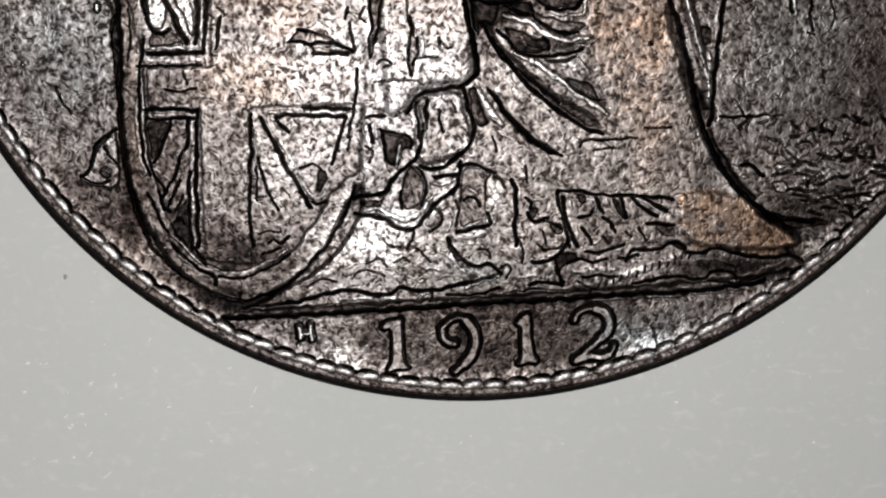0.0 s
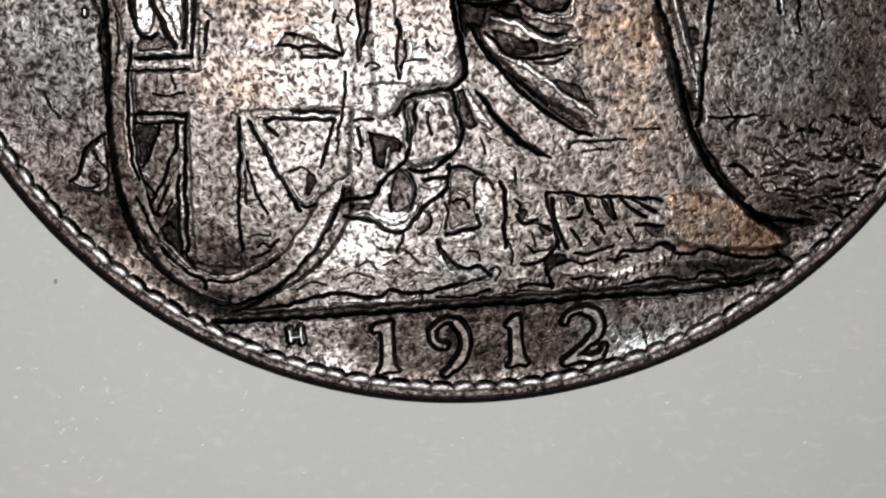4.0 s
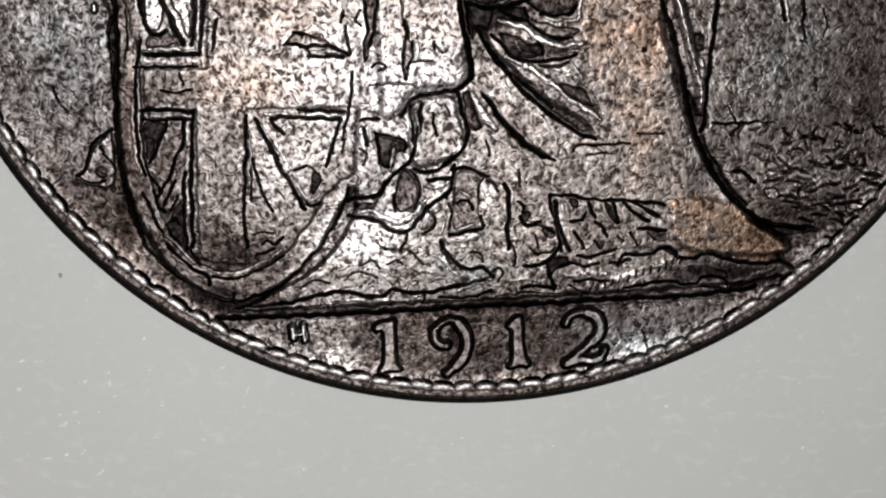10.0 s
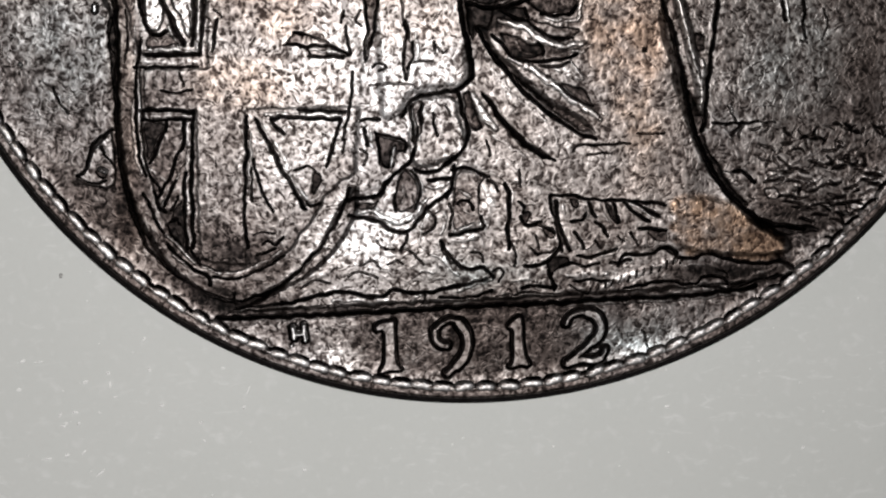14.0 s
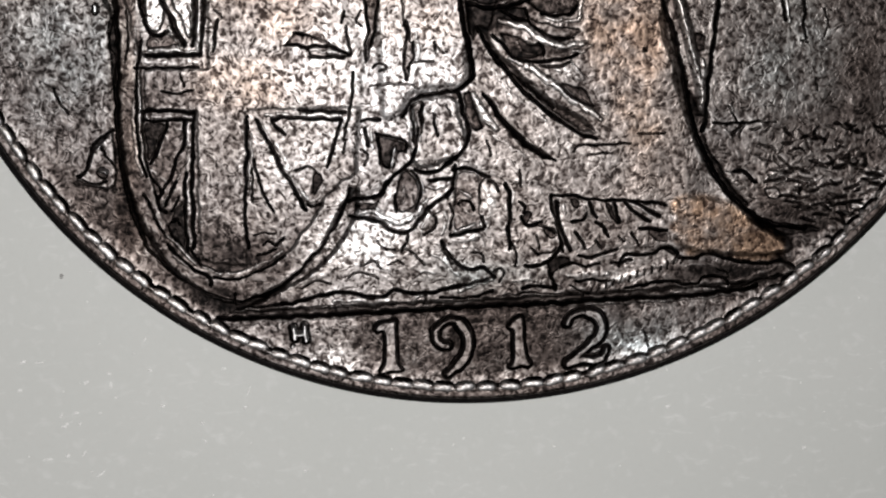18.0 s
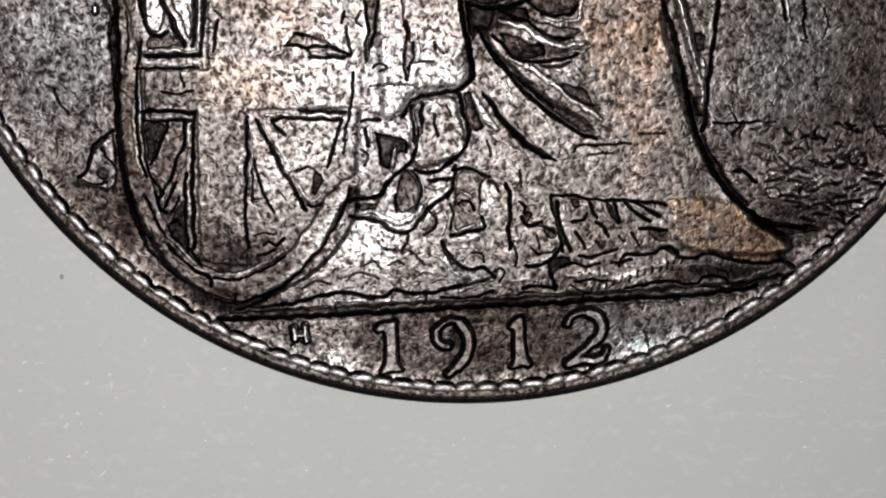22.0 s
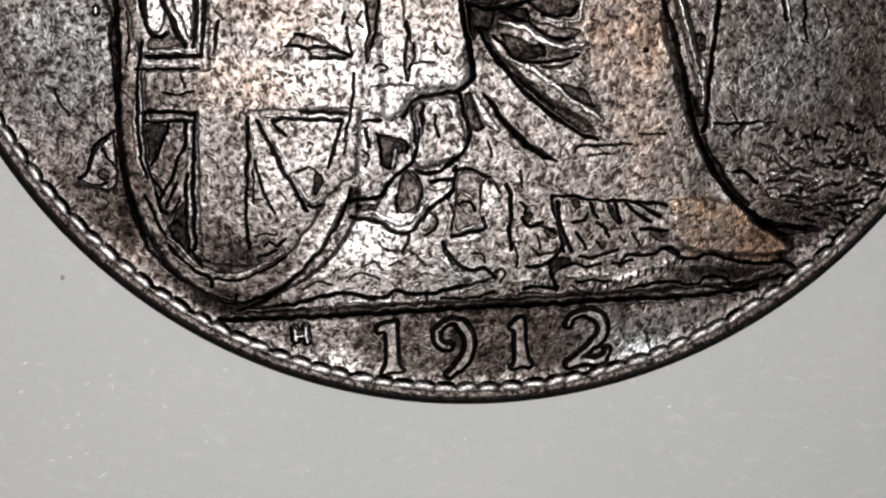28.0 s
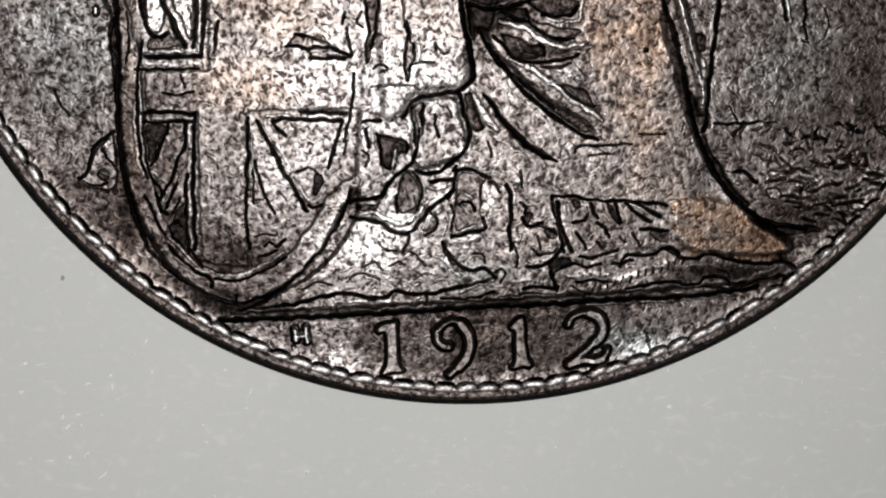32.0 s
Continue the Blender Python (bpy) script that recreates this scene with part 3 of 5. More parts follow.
line([(-8.13, -5.75), (-8.03, -6.14)], 0.025, -0.06)
# lower left quarter of the flag
line([(-9.21, -6.78), (-8.50, -6.80), (-7.77, -6.84)], 0.055, -0.19)
line([(-9.12, -6.92), (-8.44, -6.95), (-7.85, -6.94)], 0.045, 0.08, 0.2)
line([(-9.19, -7.06), (-8.51, -7.05), (-7.86, -7.05)], 0.04, -0.16)
line([(-7.76, -6.83), (-7.83, -7.79), (-7.86, -8.74), (-7.85, -9.69), (-7.85, -10.66)], 0.048, -0.19)
line([(-8.03, -7.08), (-8.04, -7.63), (-8.20, -8.02), (-8.46, -8.60), (-8.66, -9.04), (-8.79, -9.23)], 0.045, -0.16)
line([(-7.92, -7.06), (-7.95, -8.10), (-7.97, -9.21), (-7.95, -10.50)], 0.05, 0.07)
line([(-8.01, -8.54), (-8.07, -9.21), (-8.07, -10.01), (-8.02, -10.74)], 0.05, -0.17)
line([(-8.48, -7.09), (-8.68, -7.62), (-8.95, -8.25)], 0.048, -0.16)
line([(-8.16, -7.91), (-8.36, -8.38), (-8.53, -8.76)], 0.035, 0.08)
line([(-8.31, -8.76), (-8.48, -9.13), (-8.64, -9.49)], 0.045, -0.16)
line([(-8.21, -8.57), (-8.44, -9.02), (-8.67, -9.43)], 0.04, 0.09)
line([(-8.26, -9.21), (-8.43, -9.61)], 0.035, -0.12)
line([(-9.01, -8.40), (-8.80, -8.60), (-8.59, -8.76)], 0.06, 0.09, 0.3)
line([(-9.07, -8.28), (-9.02, -8.59), (-8.75, -8.88), (-8.69, -9.04)], 0.04, -0.13)
line([(-8.88, -9.04), (-8.80, -9.39), (-8.77, -9.55)], 0.045, -0.15)
line([(-8.74, -9.52), (-8.59, -9.65)], 0.04, -0.12)
pit([(-9.10, -7.17), (-8.57, -7.15), (-8.74, -7.62), (-8.97, -8.15), (-9.06, -7.93)], -0.03, 0.05, -0.15)
pit([(-8.23, -9.37), (-8.11, -9.37), (-8.12, -10.65), (-8.54, -10.16), (-8.43, -9.69)], -0.03, 0.05, -0.13)
line([(-8.47, -9.91), (-8.34, -9.85), (-8.25, -9.98)], 0.04, -0.10)
# lower right quarter of the flag
line([(-6.32, -6.94), (-6.36, -8.44), (-6.42, -9.71), (-6.38, -10.20), (-6.33, -10.68)], 0.042, -0.18)
line([(-6.21, -7.49), (-6.25, -8.44), (-6.26, -9.16)], 0.038, 0.09, 0.2)
line([(-6.18, -8.16), (-6.08, -8.60), (-5.86, -9.21), (-5.62, -9.68)], 0.04, -0.16)
line([(-6.20, -8.44), (-6.22, -9.40)], 0.03, -0.10)
line([(-6.05, -7.07), (-5.75, -7.73), (-5.37, -8.45), (-5.04, -9.06), (-4.74, -9.61)], 0.062, -0.20)
line([(-5.82, -7.21), (-5.49, -7.85), (-5.13, -8.53), (-4.76, -9.23)], 0.06, 0.06, 0.3)
line([(-5.63, -7.09), (-5.48, -7.28), (-5.29, -7.47)], 0.05, -0.15)
line([(-5.66, -7.06), (-4.88, -7.03), (-3.79, -7.09)], 0.05, -0.19)
line([(-4.88, -6.80), (-4.41, -6.85), (-3.60, -6.88)], 0.045, -0.18)
line([(-5.81, -6.94), (-4.72, -6.94), (-3.71, -6.98)], 0.05, 0.10, 0.2)
line([(-3.73, -7.09), (-3.89, -7.68), (-4.02, -8.07), (-4.12, -8.44)], 0.045, -0.18)
line([(-3.58, -7.24), (-3.67, -7.65)], 0.035, -0.13)
line([(-5.00, -8.52), (-4.67, -8.41), (-4.41, -8.56)], 0.03, -0.11)
pit([(-4.50, -8.65), (-4.31, -8.59), (-4.29, -8.86), (-4.48, -9.21), (-4.57, -9.07)], -0.05, 0.04, -0.18)
line([(-4.69, -9.45), (-4.52, -9.52), (-4.33, -9.46)], 0.04, -0.12)
line([(-4.84, -9.10), (-4.64, -9.34), (-4.37, -9.30), (-4.21, -8.95)], 0.06, 0.08, 0.3)
line([(-6.43, -7.09), (-6.54, -8.44), (-6.50, -10.03)], 0.05, 0.03, 0.3)
line([(-5.97, -10.62), (-5.76, -10.50), (-5.54, -10.60), (-5.35, -10.41)], 0.04, -0.11)
line([(-6.16, -10.33), (-5.88, -10.24), (-5.60, -10.31)], 0.025, -0.06)
line([(-6.08, -10.88), (-5.80, -10.82), (-5.57, -10.69)], 0.04, -0.09)
# the knee and the fold at the shield's edge
pit([(-5.23, -5.05), (-5.12, -4.85), (-4.96, -4.66), (-4.69, -4.70), (-4.04, -4.98), (-3.43, -5.28), (-3.58, -5.37), (-4.47, -5.32), (-4.62, -5.16), (-4.85, -5.03)], -0.07, 0.05, -0.14)
line([(-5.22, -5.03), (-4.92, -5.00), (-4.62, -5.07), (-4.08, -5.07), (-3.49, -5.28)], 0.045, -0.14)
line([(-4.96, -4.66), (-4.61, -4.76), (-4.04, -4.98)], 0.04, -0.12)
line([(-4.57, -5.33), (-4.08, -5.34), (-3.58, -5.37)], 0.045, -0.15)
line([(-4.54, -5.16), (-4.08, -5.21), (-3.69, -5.26)], 0.05, 0.08, 0.3)
line([(-3.56, -4.52), (-3.50, -4.99), (-3.43, -5.27)], 0.04, -0.15)
line([(-3.36, -5.77), (-3.41, -6.34), (-3.51, -6.97), (-3.62, -7.33)], 0.036, -0.17)
line([(-3.61, -7.68), (-3.68, -8.00)], 0.03, -0.08)

# the leg's drapery
pit([(-3.06, -2.71), (-3.06, -3.78), (-2.99, -4.56), (-2.99, -5.18), (-3.07, -5.52), (-2.96, -5.41), (-2.84, -4.95), (-2.72, -4.48), (-2.69, -3.79), (-2.69, -2.71)], -0.07, 0.05, -0.12)
line([(-3.08, -2.71), (-3.06, -3.78), (-2.97, -4.40), (-3.02, -5.02), (-3.06, -5.49)], 0.05, -0.14)
line([(-2.68, -2.71), (-2.70, -3.79), (-2.75, -4.48), (-2.88, -5.05)], 0.045, -0.13)
line([(-3.17, -4.09), (-3.29, -4.37), (-3.14, -4.48)], 0.03, -0.09)
line([(-3.60, -4.09), (-3.67, -4.40)], 0.05, -0.12, 0.4)
pit([(-1.96, -4.38), (-1.84, -4.41), (-1.80, -4.88), (-1.70, -4.96), (-1.75, -5.42), (-1.85, -5.94), (-1.94, -5.94), (-1.97, -5.34), (-1.92, -4.88)], -0.07, 0.05, -0.14)
line([(-1.95, -4.41), (-1.91, -4.88), (-1.97, -5.42), (-1.93, -5.94)], 0.04, -0.13)
line([(-1.74, -4.91), (-1.74, -5.34), (-1.83, -5.69)], 0.035, -0.11)
line([(-2.08, -2.72), (-2.02, -3.79), (-1.96, -4.35)], 0.03, -0.06)
line([(-1.67, -4.72), (-1.60, -5.19), (-1.66, -5.47)], 0.05, 0.08, 0.3)
line([(-1.79, -5.55), (-1.52, -5.49), (-1.16, -5.46)], 0.026, -0.10)
line([(-1.16, -4.96), (-1.10, -5.27)], 0.03, -0.08)
line([(-2.84, -5.65), (-2.61, -5.52), (-2.47, -5.62), (-2.66, -5.77)], 0.035, -0.08)
line([(-2.93, -6.11), (-2.38, -6.12), (-1.84, -6.09), (-1.60, -6.22)], 0.03, -0.06)
line([(-1.13, -5.04), (-0.94, -5.27), (-0.82, -5.20)], 0.03, -0.07)
line([(-0.44, -2.73), (-0.43, -3.81), (-0.35, -4.42), (-0.23, -5.05), (-0.12, -5.52), (-0.13, -5.96), (-0.32, -6.17), (-0.54, -6.30)], 0.078, -0.27)
line([(-0.54, -6.30), (-0.98, -6.37), (-1.42, -6.41), (-1.67, -6.50), (-1.87, -6.72), (-2.04, -7.00)], 0.055, -0.22)
pit([(-1.98, -7.00), (-1.82, -6.72), (-1.53, -6.54), (-1.42, -6.92), (-1.45, -7.26), (-1.58, -7.63), (-1.67, -7.26), (-1.73, -6.83), (-1.86, -6.88)], -0.06, 0.05, -0.14)
line([(-1.79, -6.75), (-1.76, -7.15), (-1.70, -7.67)], 0.05, -0.17)
line([(-1.51, -6.68), (-1.51, -7.23)], 0.035, -0.11)
line([(-1.59, -6.84), (-1.59, -7.31), (-1.53, -7.74)], 0.035, 0.08, 0.3)
line([(-1.17, -6.97), (-1.14, -7.24), (-1.04, -7.55)], 0.035, -0.11)
line([(-0.82, -6.69), (-0.67, -7.00)], 0.03, -0.06)
line([(-3.17, -7.10), (-2.93, -7.07), (-2.67, -7.09)], 0.042, -0.16)
pit([(-2.80, -7.45), (-2.52, -7.54), (-2.24, -7.62), (-2.02, -7.70), (-1.88, -7.80), (-1.97, -7.97), (-2.11, -8.05), (-2.19, -8.24), (-2.27, -8.43), (-2.49, -8.47), (-2.66, -8.33), (-2.72, -7.88)], -0.07, 0.08, -0.20)
line([(-2.77, -7.47), (-2.24, -7.59), (-1.92, -7.75), (-1.96, -7.96)], 0.045, -0.14)
line([(-2.71, -7.61), (-2.66, -8.01), (-2.68, -8.30)], 0.05, -0.12)
line([(-2.24, -7.89), (-2.27, -8.14), (-2.35, -8.40)], 0.06, 0.32, 0.3)
line([(-3.08, -7.34), (-3.03, -7.61), (-2.99, -7.82)], 0.055, -0.16)
line([(-2.89, -7.53), (-2.86, -7.88)], 0.05, 0.08, 0.3)
line([(-3.18, -7.88), (-3.02, -8.08), (-3.10, -8.40)], 0.03, -0.06)
line([(-1.69, -7.94), (-1.77, -8.21), (-1.99, -8.43), (-2.24, -8.65), (-2.50, -8.94), (-2.69, -9.21), (-3.04, -9.30), (-3.54, -9.37)], 0.062, -0.24)
line([(-1.61, -7.31), (-1.64, -7.78), (-1.69, -8.05)], 0.045, -0.14)
pit([(-3.38, -9.47), (-2.88, -9.44), (-2.69, -9.32), (-2.82, -9.61), (-3.20, -9.63)], -0.05, 0.04, -0.16)
pit([(-1.99, -8.50), (-1.74, -8.69), (-1.58, -8.90), (-1.58, -9.27), (-1.71, -9.56), (-2.00, -9.75), (-2.22, -9.61), (-2.26, -9.26), (-2.15, -8.78)], -0.05, 0.08, -0.16)
line([(-1.80, -8.56), (-1.58, -8.82), (-1.54, -9.17), (-1.67, -9.59)], 0.045, -0.15)
line([(-2.25, -9.21), (-2.22, -9.65)], 0.05, -0.14)
line([(-2.01, -8.98), (-2.04, -9.46)], 0.05, 0.05, 0.4)
line([(-3.51, -9.82), (-3.07, -9.88), (-2.66, -9.99), (-2.38, -10.22), (-2.06, -10.28), (-1.78, -10.20), (-1.59, -9.95), (-1.27, -9.58), (-0.83, -9.23), (-0.64, -9.07)], 0.062, -0.24)
line([(-3.32, -9.70), (-2.80, -9.70), (-2.57, -9.87), (-2.17, -9.99), (-1.87, -9.91), (-1.65, -9.72), (-1.36, -9.37)], 0.085, 0.13, 0.3)
line([(-2.88, -9.48), (-2.63, -9.64)], 0.05, 0.09, 0.4)
line([(-1.68, -8.53), (-1.36, -8.60), (-1.01, -8.52), (-0.73, -8.32), (-0.48, -8.07), (-0.26, -7.79), (-0.18, -7.50), (-0.26, -7.12), (-0.38, -6.85), (-0.48, -6.33)], 0.066, -0.25)
line([(-1.54, -8.82), (-1.46, -9.11)], 0.07, 0.09, 0.4)
line([(-1.27, -8.83), (-0.98, -8.80), (-0.67, -8.77)], 0.055, -0.18)
line([(-1.27, -9.02), (-0.91, -8.99), (-0.70, -8.86)], 0.06, 0.08, 0.3)
line([(-0.57, -8.39), (-0.61, -8.80), (-0.67, -9.12), (-0.80, -9.31)], 0.05, -0.18)
line([(-0.64, -8.51), (-0.19, -8.52), (0.12, -8.65), (0.34, -8.75)], 0.05, -0.20)
# broken rock beside the hem
pit([(-0.54, -8.64), (-0.10, -8.58), (0.14, -8.78), (0.12, -9.49), (0.16, -10.10), (-0.13, -10.13), (-0.57, -10.25), (-0.67, -9.88), (-0.61, -9.32)], -0.03, 0.08, -0.05)
line([(0.23, -8.75), (0.12, -9.10), (0.11, -9.52)], 0.035, -0.11, 0.3)
line([(-0.45, -9.12), (-0.29, -9.22), (-0.13, -9.35)], 0.05, 0.13, 0.4)
line([(-0.48, -9.51), (-0.35, -9.42), (-0.16, -9.45), (-0.04, -9.68)], 0.035, -0.12)
line([(-0.32, -9.67), (-0.07, -9.84)], 0.05, 0.06, 0.3)
line([(-0.57, -10.28), (-0.23, -10.16), (0.12, -10.07), (0.22, -10.18)], 0.06, 0.10, 0.3)
line([(-0.72, -9.51), (-0.64, -9.83), (-0.72, -10.25)], 0.04, -0.09)
line([(-0.70, -10.41), (-0.29, -10.32), (0.16, -10.23), (0.25, -10.10), (0.16, -9.87)], 0.05, -0.18)
line([(0.34, -8.85), (0.53, -8.95), (0.64, -9.14)], 0.045, -0.15)
line([(0.31, -9.09), (0.38, -9.52), (0.28, -10.01)], 0.14, 0.07, 0.4)
line([(-0.83, -10.60), (-0.35, -10.48), (0.12, -10.42)], 0.12, 0.08, 0.4)
line([(0.85, -8.93), (0.95, -9.26), (0.96, -9.82), (0.94, -10.31), (0.99, -10.79)], 0.058, -0.21)
line([(1.04, -9.05), (1.06, -9.50)], 0.05, 0.05, 0.3)
line([(1.20, -8.54), (1.26, -9.02)], 0.04, -0.10, 0.4)
pit([(1.30, -9.96), (1.46, -9.70), (1.59, -9.80), (1.52, -10.02), (1.36, -10.09)], -0.05, 0.04, -0.18)
line([(1.23, -9.47), (1.38, -9.60), (1.36, -9.79)], 0.05, -0.17)
line([(1.28, -9.89), (1.40, -10.10), (1.64, -10.14), (1.84, -10.04)], 0.05, -0.17)
line([(1.71, -10.12), (2.00, -10.19), (2.23, -10.36)], 0.05, -0.08)
line([(1.72, -10.40), (1.80, -10.81)], 0.03, -0.08)
pit([(1.91, -10.24), (2.16, -10.16), (2.29, -10.42), (2.07, -10.55)], -0.04, 0.05, -0.12)
# the hem under the knee
line([(2.09, -9.29), (2.66, -9.28), (3.30, -9.42), (4.10, -9.46), (4.90, -9.52), (5.38, -9.59)], 0.048, -0.20)
line([(2.11, -9.35), (2.17, -9.71), (2.22, -9.90)], 0.055, -0.18)
line([(2.27, -9.48), (2.35, -10.00), (2.48, -10.41), (2.68, -10.85)], 0.068, -0.21)
line([(2.26, -9.92), (2.36, -10.41), (2.46, -10.90)], 0.055, -0.16)
line([(2.44, -9.52), (2.51, -9.84)], 0.05, 0.08, 0.3)
pit([(2.63, -9.39), (2.92, -9.46), (2.86, -9.67), (2.71, -9.62)], -0.05, 0.04, -0.18)
line([(3.15, -9.82), (2.99, -9.98), (2.70, -10.04)], 0.045, -0.15)
line([(3.06, -9.61), (3.18, -9.89)], 0.04, 0.09)
line([(3.21, -9.50), (3.31, -9.79), (3.40, -9.92)], 0.05, -0.14)
pit([(3.62, -9.50), (3.81, -9.57), (3.95, -9.83), (4.08, -10.16), (3.89, -10.03)], -0.06, 0.04, -0.16)
line([(3.91, -9.54), (4.01, -9.83), (4.08, -10.09)], 0.045, -0.15)
line([(3.46, -9.57), (3.60, -9.86), (3.79, -10.06)], 0.05, 0.07, 0.3)
line([(4.20, -9.54), (4.55, -9.84), (4.91, -10.06)], 0.062, -0.19)
line([(4.45, -9.48), (4.87, -9.72), (5.16, -9.91)], 0.055, -0.18)
line([(4.29, -9.48), (4.74, -9.75), (5.07, -9.95)], 0.035, 0.06)
line([(3.41, -10.05), (3.57, -10.22), (3.73, -10.48)], 0.05, -0.15)
line([(2.80, -10.33), (2.97, -10.63), (3.06, -10.83)], 0.05, -0.13)
line([(3.08, -10.83), (3.32, -10.67)], 0.04, 0.06)
line([(3.40, -10.59), (3.55, -10.83)], 0.035, -0.09)
line([(4.04, -10.48), (4.20, -10.60)], 0.03, -0.08)
line([(4.63, -10.30), (4.95, -10.27), (5.40, -10.34)], 0.055, -0.15)
pit([(4.88, -10.33), (5.36, -10.28), (5.44, -10.67), (5.08, -10.60)], -0.03, 0.06, -0.14)
line([(4.40, -10.36), (4.60, -10.72)], 0.04, -0.10)
# folds of the skirt
pit([(0.08, -4.61), (0.30, -4.68), (0.66, -5.24), (1.21, -5.72), (1.84, -6.29), (2.48, -6.74), (3.05, -7.09), (3.40, -7.54), (3.02, -7.57), (2.48, -7.31), (1.85, -6.87), (1.29, -6.39), (0.74, -5.76), (0.35, -5.24)], -0.09, 0.22, -0.11)
line([(0.05, -4.55), (0.30, -5.05), (0.71, -5.60), (1.25, -6.24), (1.85, -6.80), (2.48, -7.28), (2.96, -7.54), (3.34, -7.70)], 0.075, -0.18, 0.3)
line([(0.93, -5.42), (1.37, -5.63), (1.87, -5.94), (2.31, -6.26), (2.79, -6.65), (3.20, -6.94), (3.49, -7.16)], 0.12, 0.19, 0.4)
line([(0.98, -5.84), (1.53, -6.29), (2.16, -6.80)], 0.06, -0.07, 0.4)
pit([(-0.35, -6.39), (-0.10, -6.36), (-0.01, -6.77), (0.21, -7.33), (-0.07, -7.44), (-0.29, -7.01)], -0.07, 0.08, -0.18)
pit([(0.15, -6.30), (0.46, -6.50), (0.78, -7.02), (1.30, -7.55), (1.86, -8.00), (2.24, -8.31), (1.86, -8.26), (1.30, -7.93), (0.83, -7.50), (0.46, -6.94)], -0.09, 0.18, -0.16)
line([(0.21, -6.37), (0.50, -6.86), (0.91, -7.39), (1.38, -7.82), (1.89, -8.19), (2.24, -8.30)], 0.06, -0.16, 0.3)
line([(-0.07, -6.40), (0.09, -6.78), (0.34, -7.13), (0.59, -7.38)], 0.12, 0.18, 0.4)
line([(0.43, -7.49), (0.91, -7.82), (1.38, -8.14)], 0.06, 0.05, 0.4)
line([(0.90, -6.39), (1.37, -6.79), (1.93, -7.19)], 0.12, 0.06, 0.5)
line([(0.27, -5.36), (0.59, -5.92), (0.90, -6.31)], 0.12, 0.07, 0.5)
line([(0.28, -7.73), (0.40, -8.13)], 0.03, -0.07)
pit([(-0.32, -2.73), (0.88, -2.74), (0.58, -3.97), (0.39, -4.62), (0.05, -4.58), (-0.10, -4.97), (-0.26, -4.58), (-0.35, -3.81)], -0.05, 0.12, -0.20)
pit([(0.64, -4.71), (1.13, -4.78), (1.46, -5.00), (1.80, -5.04), (1.90, -5.32), (1.40, -5.47), (0.98, -5.40), (0.74, -5.09)], -0.05, 0.10, -0.14)
line([(0.43, -4.77), (0.71, -5.03), (0.97, -5.37), (1.37, -5.50), (1.87, -5.51), (2.46, -5.46), (2.81, -5.31)], 0.055, -0.15, 0.3)
line([(1.71, -5.00), (1.86, -5.13), (1.88, -5.35)], 0.045, -0.16)
line([(1.44, -4.95), (1.64, -4.99)], 0.05, 0.12, 0.4)
line([(1.13, -4.94), (1.29, -5.22), (1.60, -5.30)], 0.045, 0.06, 0.4)
line([(2.23, -5.35), (2.62, -5.26), (2.96, -5.17)], 0.04, 0.05)
line([(0.64, -4.37), (1.08, -4.50), (1.42, -4.63), (1.68, -4.85), (2.02, -5.01), (2.46, -5.07), (2.99, -5.02)], 0.11, 0.20, 0.4)
line([(2.54, -5.20), (2.93, -5.23), (3.15, -5.11)], 0.05, 0.10, 0.3)
pit([(1.45, -4.29), (1.80, -4.38), (2.22, -4.54), (2.77, -4.61), (2.89, -4.76), (2.54, -4.92), (2.02, -4.82), (1.64, -4.63)], -0.05, 0.08, -0.10)
line([(1.44, -4.41), (1.75, -4.66), (2.14, -4.85), (2.71, -4.89)], 0.055, -0.16, 0.3)
line([(1.80, -4.29), (2.22, -4.39), (2.61, -4.39), (2.92, -4.27)], 0.07, 0.11, 0.4)
pit([(1.36, -3.85), (1.90, -3.73), (2.68, -3.77), (2.82, -3.99), (2.64, -4.20), (1.90, -4.23), (1.59, -4.07)], -0.05, 0.08, -0.10)
line([(1.79, -4.20), (2.22, -4.26), (2.61, -4.17), (2.79, -3.99)], 0.05, -0.17)
line([(2.85, -3.52), (2.89, -4.05), (2.80, -4.39)], 0.07, 0.14, 0.3)
line([(-0.23, -3.81), (0.11, -3.93), (0.58, -3.91), (1.04, -3.76)], 0.06, 0.12, 0.3)
line([(-0.26, -3.90), (0.21, -4.03), (0.74, -4.03), (1.36, -3.85), (1.90, -3.70)], 0.055, -0.18)
line([(0.70, -4.12), (1.13, -4.34), (1.48, -4.41)], 0.05, -0.13, 0.3)
pit([(0.58, -4.12), (1.36, -4.01), (1.39, -4.35), (0.97, -4.31)], -0.04, 0.07, -0.06)
line([(1.36, -4.05), (1.44, -4.38)], 0.045, -0.14)
pit([(2.22, -6.11), (2.63, -6.14), (3.04, -6.30), (3.30, -6.72), (2.95, -6.68), (2.55, -6.49)], -0.06, 0.10, -0.12)
line([(2.22, -6.11), (2.54, -6.39), (2.98, -6.68), (3.30, -6.75)], 0.045, -0.13, 0.3)
line([(2.23, -5.73), (2.55, -5.79), (2.88, -6.02)], 0.12, 0.10, 0.5)
line([(2.62, -5.54), (2.88, -5.83), (3.00, -6.05)], 0.05, 0.10, 0.3)
line([(1.76, -5.61), (2.23, -5.67), (2.62, -5.58)], 0.05, -0.08, 0.4)
line([(2.71, -8.05), (2.81, -7.89), (3.31, -7.88), (3.91, -7.85), (4.33, -7.83)], 0.034, -0.13)
line([(4.54, -7.53), (4.89, -7.58), (5.31, -7.55)], 0.026, -0.08)
line([(3.13, -8.16), (3.47, -8.09), (3.84, -8.12)], 0.026, -0.06)
